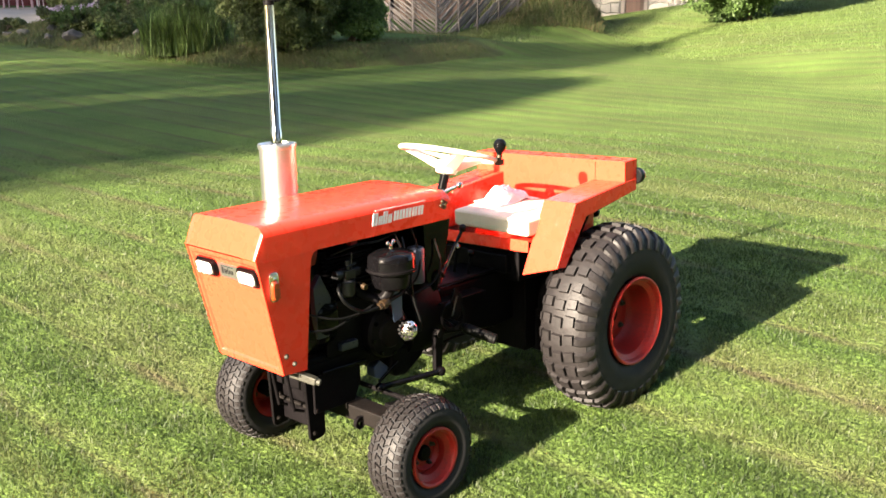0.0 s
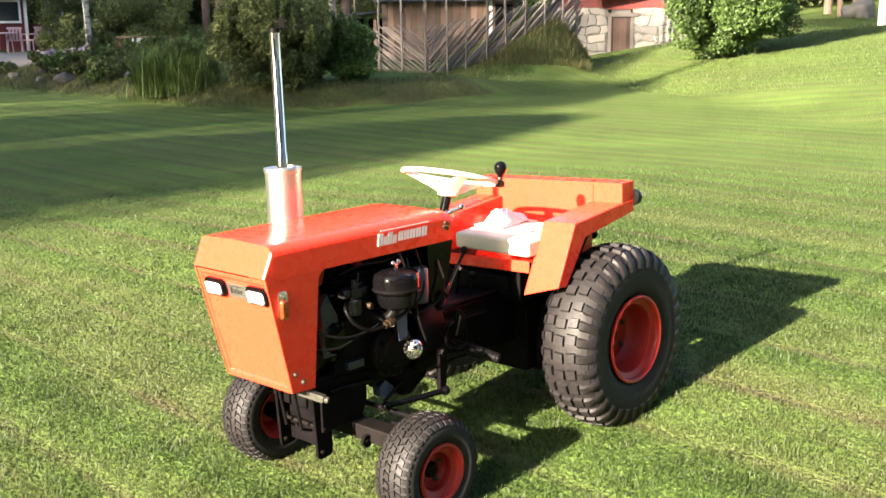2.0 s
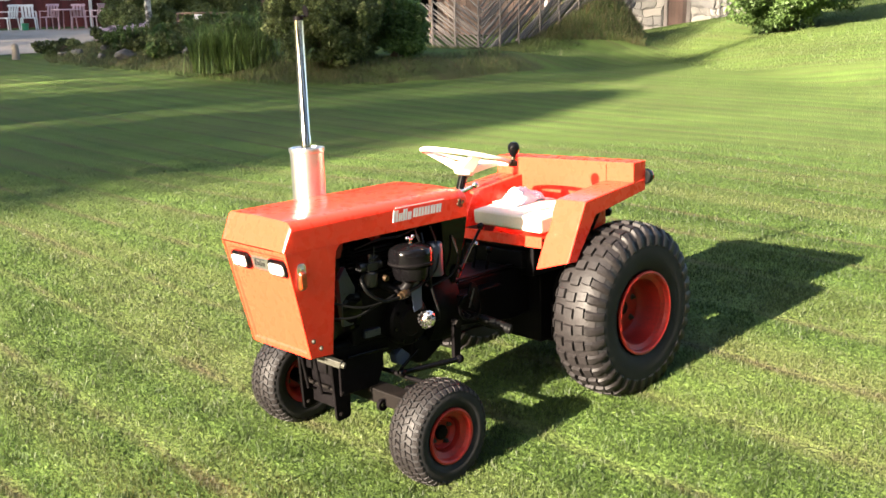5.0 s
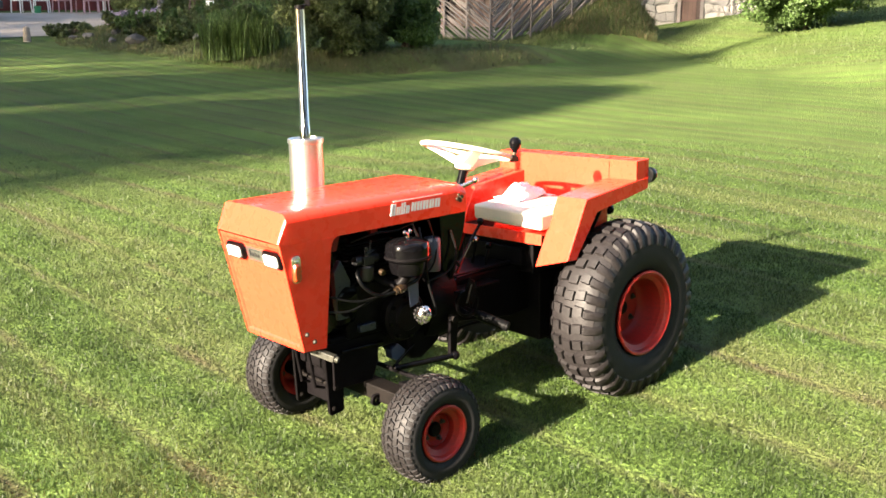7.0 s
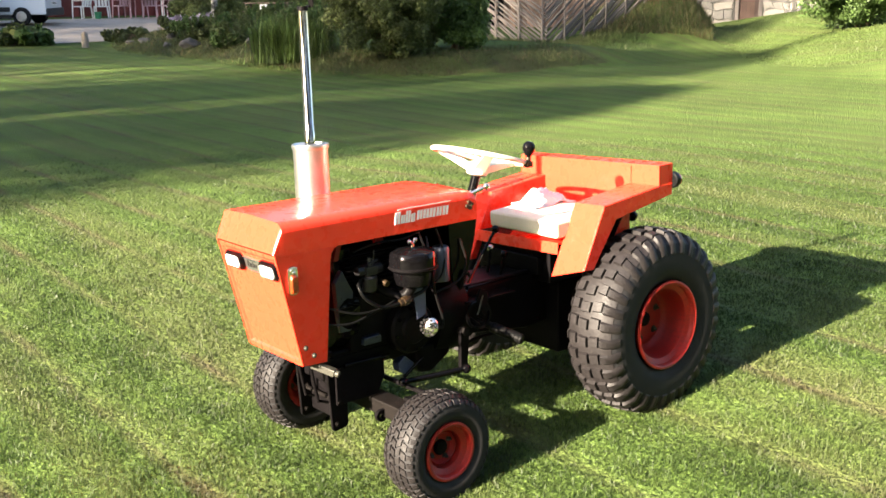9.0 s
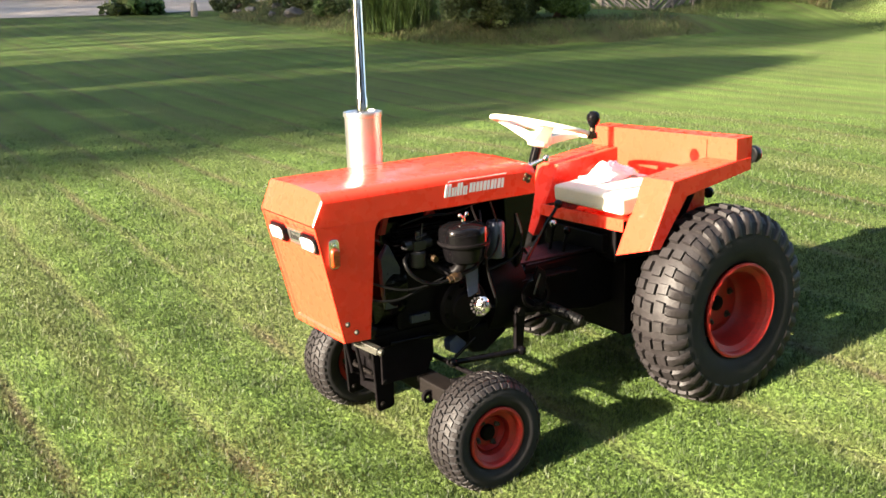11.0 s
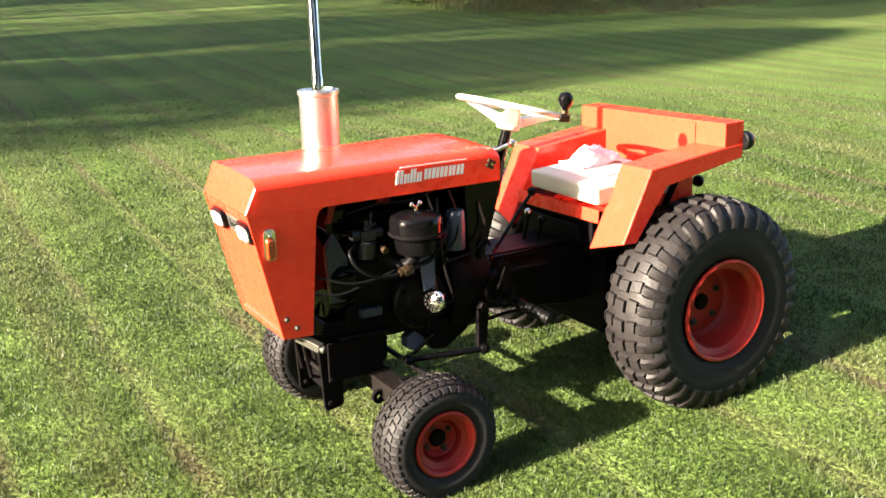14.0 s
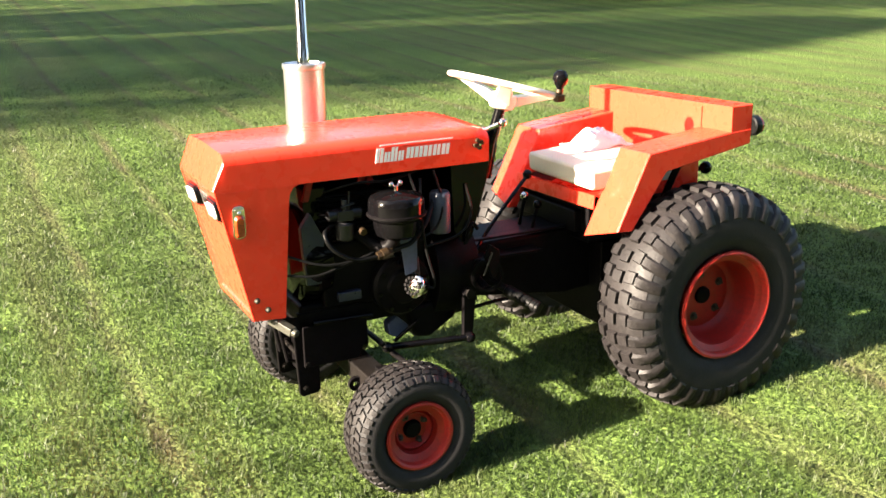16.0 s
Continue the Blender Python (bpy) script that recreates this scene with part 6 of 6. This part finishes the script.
part("skid_plate", prism([(-0.925, 0.315), (-0.895, 0.335), (-0.855, 0.300), (-0.885, 0.262), (-0.922, 0.280)], -0.10, -0.06), SKYSHEET, tractor, "sheet with the sky's reflection put into its blue-grey colour", bevel=0.004)
part("stay_rod", rod((-0.905, -0.10, 0.258), (-0.835, -0.125, 0.322), 0.006), BLACK, tractor)
part("brake_rod", tube([(-0.66, -0.12, 0.325), (-0.55, -0.12, 0.335), (-0.45, -0.12, 0.33)], 0.006), IRON, tractor)

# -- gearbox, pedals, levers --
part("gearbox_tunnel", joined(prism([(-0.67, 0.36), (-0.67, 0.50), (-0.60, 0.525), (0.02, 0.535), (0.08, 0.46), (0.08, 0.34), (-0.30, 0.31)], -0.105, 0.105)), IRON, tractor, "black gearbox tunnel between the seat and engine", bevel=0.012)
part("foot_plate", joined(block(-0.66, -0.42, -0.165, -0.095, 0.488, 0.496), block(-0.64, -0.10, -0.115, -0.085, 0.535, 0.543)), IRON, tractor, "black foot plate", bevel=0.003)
# the last, widest block is added to close a lit gap in the shadow
part("rear_axle_housing", joined(rod((0, -0.40, 0.352), (0, 0.40, 0.352), 0.048), rod((0, -0.26, 0.352), (0, -0.17, 0.352), 0.075, 0.10), rod((0, 0.26, 0.352), (0, 0.17, 0.352), 0.075, 0.10), block(-0.20, 0.20, -0.17, 0.17, 0.20, 0.49), block(-0.14, 0.14, -0.29, 0.29, 0.19, 0.36)), IRON, tractor, "black rear axle housing with an added low block against stray sun", bevel=0.008)
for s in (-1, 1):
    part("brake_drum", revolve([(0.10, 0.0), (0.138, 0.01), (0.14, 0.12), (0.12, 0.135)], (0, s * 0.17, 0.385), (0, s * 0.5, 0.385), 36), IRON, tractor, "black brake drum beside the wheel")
pedal = part("clutch_pedal_ring", joined(revolve([(0.042, -0.006), (0.052, -0.006), (0.052, 0.006), (0.042, 0.006), (0.042, -0.006)], (-0.64, -0.205, 0.455), (-0.66, -0.305, 0.46), 32, False), rod((-0.64, -0.10, 0.44), (-0.64, -0.205, 0.41), 0.012)), IRON, tractor, "black round pedal frame")
part("pedal_blade", prism([(-0.655, 0.515), (-0.635, 0.555), (-0.60, 0.53), (-0.60, 0.47), (-0.625, 0.44)], -0.215, -0.205), IRON, pedal, bevel=0.003)
part("spring_rod", rod((-0.632, -0.222, 0.53), (-0.66, -0.222, 0.462), 0.003), OLIVE, pedal)
peg = part("foot_peg", joined(rod((-0.585, -0.13, 0.405), (-0.555, -0.195, 0.388), 0.013), rod((-0.563, -0.185, 0.390), (-0.508, -0.292, 0.352), 0.0195, soft=0.004)), HOSE, tractor, "ribbed black rubber foot peg")
for k in range(7):
    q = Vector((-0.557, -0.196, 0.3865)).lerp(Vector((-0.514, -0.281, 0.356)), k / 6)
    part("peg_rib", revolve([(0.0195, -0.002), (0.0208, 0), (0.0195, 0.002)], q, q + Vector((0.055, -0.107, -0.038)), 18, False), HOSE, peg)
lever = part("hand_lever", tube([(-0.655, -0.14, 0.49), (-0.60, -0.10, 0.535), (-0.50, -0.06, 0.615), (-0.395, -0.028, 0.70)], 0.006, 10), BLACK, tractor, "long black hand lever with ball knob")
part("ball_knob", ball((-0.392, -0.026, 0.704), 0.0155), BLACK, lever)
for x, y, z in ((-0.375, 0.02, 0.615), (-0.365, -0.045, 0.60)):
    gl = part("gear_lever", tube([(x - 0.02, y, 0.52), (x - 0.012, y, 0.56), (x, y, z)], 0.006, 8), IRON, tractor, "short gear lever with round knob")
    part("ball_knob", ball((x, y, z + 0.006), 0.014), CHROME if y > 0 else BLACK, gl)
part("seat_box", joined(block(-0.275, 0.07, -0.20, 0.20, 0.50, 0.655), block(-0.30, -0.27, -0.16, 0.16, 0.53, 0.60)), IRON, tractor, "black box under the seat", bevel=0.006)
for k in range(5):
    part("box_bolt", rod((-0.279, -0.15 + 0.07 * k, 0.62), (-0.271, -0.15 + 0.07 * k, 0.62), 0.008, n=6), GREASE, tractor)
part("brake_lever", joined(tube([(-0.70, -0.185, 0.56), (-0.695, -0.19, 0.60), (-0.68, -0.19, 0.62), (-0.665, -0.19, 0.60)], 0.006, 8)), IRON, tractor)

# -- steering wheel --
SW = Vector((-0.490, -0.058, 0.998))
axis = Vector((0.27, 0.02, 0.96)).normalized()
wm = Matrix.Translation(SW) @ axis.to_track_quat("Z", "Y").to_matrix().to_4x4()
part("steering_column", joined(rod((-0.548, -0.05, 0.80), tuple(SW - axis * 0.05), 0.0175), rod((-0.565, -0.045, 0.72), (-0.545, -0.05, 0.83), 0.026)), BLACK, tractor, "black steering column")
ring = [(0.172 + 0.0115 * math.cos(2 * math.pi * k / 14), 0.009 * math.sin(2 * math.pi * k / 14)) for k in range(15)]
sw = part("steering_wheel", moved(revolve(ring, (0, 0, 0), (0, 0, 1), 64, False), wm), IVORY, tractor, "ivory plastic steering wheel")
part("hub", moved(revolve([(0.020, -0.075), (0.036, -0.070), (0.044, -0.045), (0.040, -0.028), (0.020, -0.020), (0.002, -0.019)], (0, 0, 0), (0, 0, 1), 32), wm), IVORY, sw, "ivory hub")
for a in (25, 145, 265):
    sp = prism([(0.030, -0.060), (0.034, -0.026), (0.10, -0.008), (0.170, 0.005), (0.170, -0.007), (0.115, -0.026)], -0.024, 0.024)
    sp = ([(x, y * (1.15 - 2.6 * max(0, x - 0.03)), z) for x, y, z in sp[0]], sp[1])
    part("spoke", moved(sp, wm @ pose(0, 0, 0, 0, 0, a)), IVORY, sw, bevel=0.004)
part("hub_clip", moved(block(0.036, 0.046, -0.012, 0.012, -0.065, -0.03), wm @ pose(0, 0, 0, 0, 0, -60)), GREYCAN, sw, bevel=0.002)
KN = Vector((-0.404, -0.222, 0.0))
KN.z = SW.z - 0.27 * (KN.x - SW.x) / 0.96
spin = part("spinner_knob", joined(revolve([(0.010, 0.004), (0.0085, 0.022), (0.011, 0.030), (0.019, 0.042), (0.0235, 0.056), (0.021, 0.070), (0.012, 0.080), (0.002, 0.082)], KN, KN + Vector((0.06, -0.015, 1)), 28)), BLACK, sw, "black spinner knob on the rim")
part("clamp", joined(moved(block(-0.013, 0.013, -0.013, 0.013, -0.012, 0.010), Matrix.Translation(KN)), rod(KN + Vector((0, 0, 0.012)), KN + Vector((0.002, 0, 0.026)), 0.0105)), BRASS, spin, "tarnished metal clamp", bevel=0.003)
part("throttle_handle", joined(rod((-0.622, -0.150, 0.884), (-0.585, -0.182, 0.905), 0.0075), ball((-0.577, -0.189, 0.911), 0.0125, 16), rod((-0.635, -0.14, 0.876), (-0.615, -0.156, 0.888), 0.012)), CHROME, tractor, "small chrome throttle handle")

# -- mudguards, tub and rear panel --
# the sheet-metal body sits a little to the left and nearly level
BODY = Matrix(((1, 0, 0, 0), (0, 0.916, 0, -0.042), (0, -0.02656, 1, -0.0168), (0, 0, 0, 1)))
for s in (-1, 1):
    I, O = 0.252 * s, 0.407 * s
    kx, kz = -0.213, 0.822
    v = [(kx, I, kz), (kx, O, kz), (-0.320, O, 0.600), (-0.338, I, 0.563), (0.092, I, 0.857), (0.092, O, 0.857)]
    f = [(0, 1, 2, 3), (0, 4, 5, 1)]
    skirt = [(kx, kz), (0.092, 0.857), (0.170, 0.862), (0.168, 0.818), (-0.148, 0.764), (-0.268, 0.597), (-0.320, 0.600)]
    b = len(v)
    v += [(x, O, z) for x, z in skirt]
    f.append(tuple(range(b, b + len(skirt))))
    inner = [(kx, kz), (0.092, 0.857), (0.092, 0.66), (-0.262, 0.645), (-0.305, 0.562), (-0.338, 0.563)]
    b = len(v)
    v += [(x, I, z) for x, z in inner]
    f.append(tuple(range(b, b + len(inner))))
    part("mudguard", moved((v, f), BODY), ORANGE, tractor, "angular orange sheet-metal mudguard", bevel=0.003, thick=0.0045)
    part("mudguard_stay", joined(rod((-0.10, s * 0.26, 0.50), (-0.06, s * 0.36, 0.76), 0.011), block(-0.10, 0.05, s * 0.30 - 0.02, s * 0.30 + 0.02, 0.64, 0.655)), IRON, tractor, "black mudguard stay")
part("seat_tub", moved(([(-0.262, -0.25, 0.672), (-0.262, 0.25, 0.672), (0.092, 0.25, 0.680), (0.092, -0.25, 0.680), (-0.302, -0.25, 0.682), (-0.302, 0.25, 0.682), (-0.305, 0.25, 0.640), (-0.305, -0.25, 0.640)], [(0, 1, 2, 3), (4, 5, 1, 0), (4, 7, 6, 5)]), BODY), ORANGE, tractor, "orange seat tub", bevel=0.002, thick=0.004)
rear = part("rear_panel", moved(([(0.092, -0.407, 0.857), (0.092, 0.407, 0.857), (0.092, 0.407, 0.934), (0.092, -0.407, 0.934), (0.170, 0.407, 0.936), (0.170, -0.407, 0.936), (0.166, 0.407, 0.818), (0.166, -0.407, 0.818), (0.092, -0.252, 0.66), (0.092, 0.252, 0.66), (0.092, 0.252, 0.857), (0.092, -0.252, 0.857)],
                          [(0, 11, 10, 1, 2, 3), (3, 2, 4, 5), (5, 4, 6, 7), (0, 3, 5, 7), (1, 6, 4, 2), (8, 9, 10, 11)]), BODY), ORANGE, tractor, "orange rear panel across both mudguards", bevel=0.003, thick=0.004)
part("panel_rib", moved(block(0.0865, 0.0915, -0.262, -0.256, 0.84, 0.925), BODY), ORANGE, rear)
for s in (-1, 1):
    tl = part("tail_lamp", revolve([(0.027, 0.0), (0.031, 0.003), (0.031, 0.022), (0.029, 0.026)], (0.170, s * 0.372 - 0.036, 0.856 - 0.008 * s), (0.30, s * 0.372 - 0.036, 0.856 - 0.008 * s), 28), HOSE, tractor, "round black rubber tail lamp with red lens")
    part("lens", revolve([(0.0285, 0.024), (0.027, 0.034), (0.018, 0.041), (0.002, 0.044)], (0.170, s * 0.372 - 0.036, 0.856 - 0.008 * s), (0.30, s * 0.372 - 0.036, 0.856 - 0.008 * s), 28), REDLENS, tl, "dark red lens")
knob2 = part("hydraulic_lever", joined(tube([(0.02, -0.17, 0.52), (0.06, -0.18, 0.62), (0.10, -0.20, 0.685), (0.150, -0.225, 0.700)], 0.007, 10)), IRON, tractor, "black lever with ball knob under the mudguard")
part("ball_knob", ball((0.160, -0.23, 0.702), 0.021), BLACK, knob2)
part("lift_bracket", joined(prism([(-0.02, 0.50), (0.0, 0.66), (0.05, 0.67), (0.10, 0.60), (0.12, 0.50)], -0.205, -0.19), rod((0.03, -0.24, 0.62), (0.03, -0.18, 0.62), 0.02), rod((0.09, -0.24, 0.57), (0.09, -0.18, 0.57), 0.014), block(0.0, 0.13, -0.26, -0.18, 0.50, 0.535), rod((-0.02, -0.23, 0.655), (0.10, -0.30, 0.575), 0.008)), GREASE, tractor, "greasy lift linkage", bevel=0.003)
part("tow_bar", joined(block(0.10, 0.20, -0.06, 0.06, 0.30, 0.33), rod((0.17, 0, 0.27), (0.17, 0, 0.36), 0.012)), IRON, tractor, "black tow bar", bevel=0.003)

# -- seat cushion (bolted on) and the cloth that lies on it --
cush = [(-0.318, 0.690), (-0.322, 0.752), (-0.06, 0.766), (0.0, 0.760), (0.0, 0.690)]
part("seat_cushion", prism(cush, -0.280, 0.088), CREAM, tractor, "square cream vinyl seat cushion", bevel=0.012, seg=3)
part("seat_backrest", prism([(0.006, 0.69), (0.006, 0.75), (0.05, 0.755), (0.075, 0.69)], -0.24, 0.14), CREAM, tractor, "low cream rear cushion", bevel=0.012, seg=3)


def cloth_shape(cx, cy, cz, rx, ry, h):
    nu, nv = 46, 46
    v, f = [], []
    for i in range(nu):
        for j in range(nv):
            u, w = 2 * i / (nu - 1) - 1, 2 * j / (nv - 1) - 1
            d = math.sqrt(u * u + w * w)
            edge = 1 + 0.22 * noise.noise((math.cos(math.atan2(w, u)) * 1.6, math.sin(math.atan2(w, u)) * 1.6, 3.1))
            r = min(1.0, d / edge)
            lump = max(0.0, 1 - r ** 2.6)
            fold = 0.5 + 0.5 * noise.noise((u * 2.3, w * 2.6, 0.4)) + 0.28 * noise.noise((u * 6, w * 6.5, 1.7))
            v.append((cx + rx * u, cy + ry * w, cz + h * lump * (0.45 + 0.75 * fold)))
    for i in range(nu - 1):
        for j in range(nv - 1):
            f.append((i * nv + j, (i + 1) * nv + j, (i + 1) * nv + j + 1, i * nv + j + 1))
    return v, f


lm = pose(0, 0, 0, LEAN, 0, 0)
single("folded_cloth", moved(cloth_shape(-0.085, 0.022, 0.760, 0.105, 0.078, 0.058), lm), CLOTH, "crumpled white cotton cloth lying on the seat", "cloth", thick=0.004)
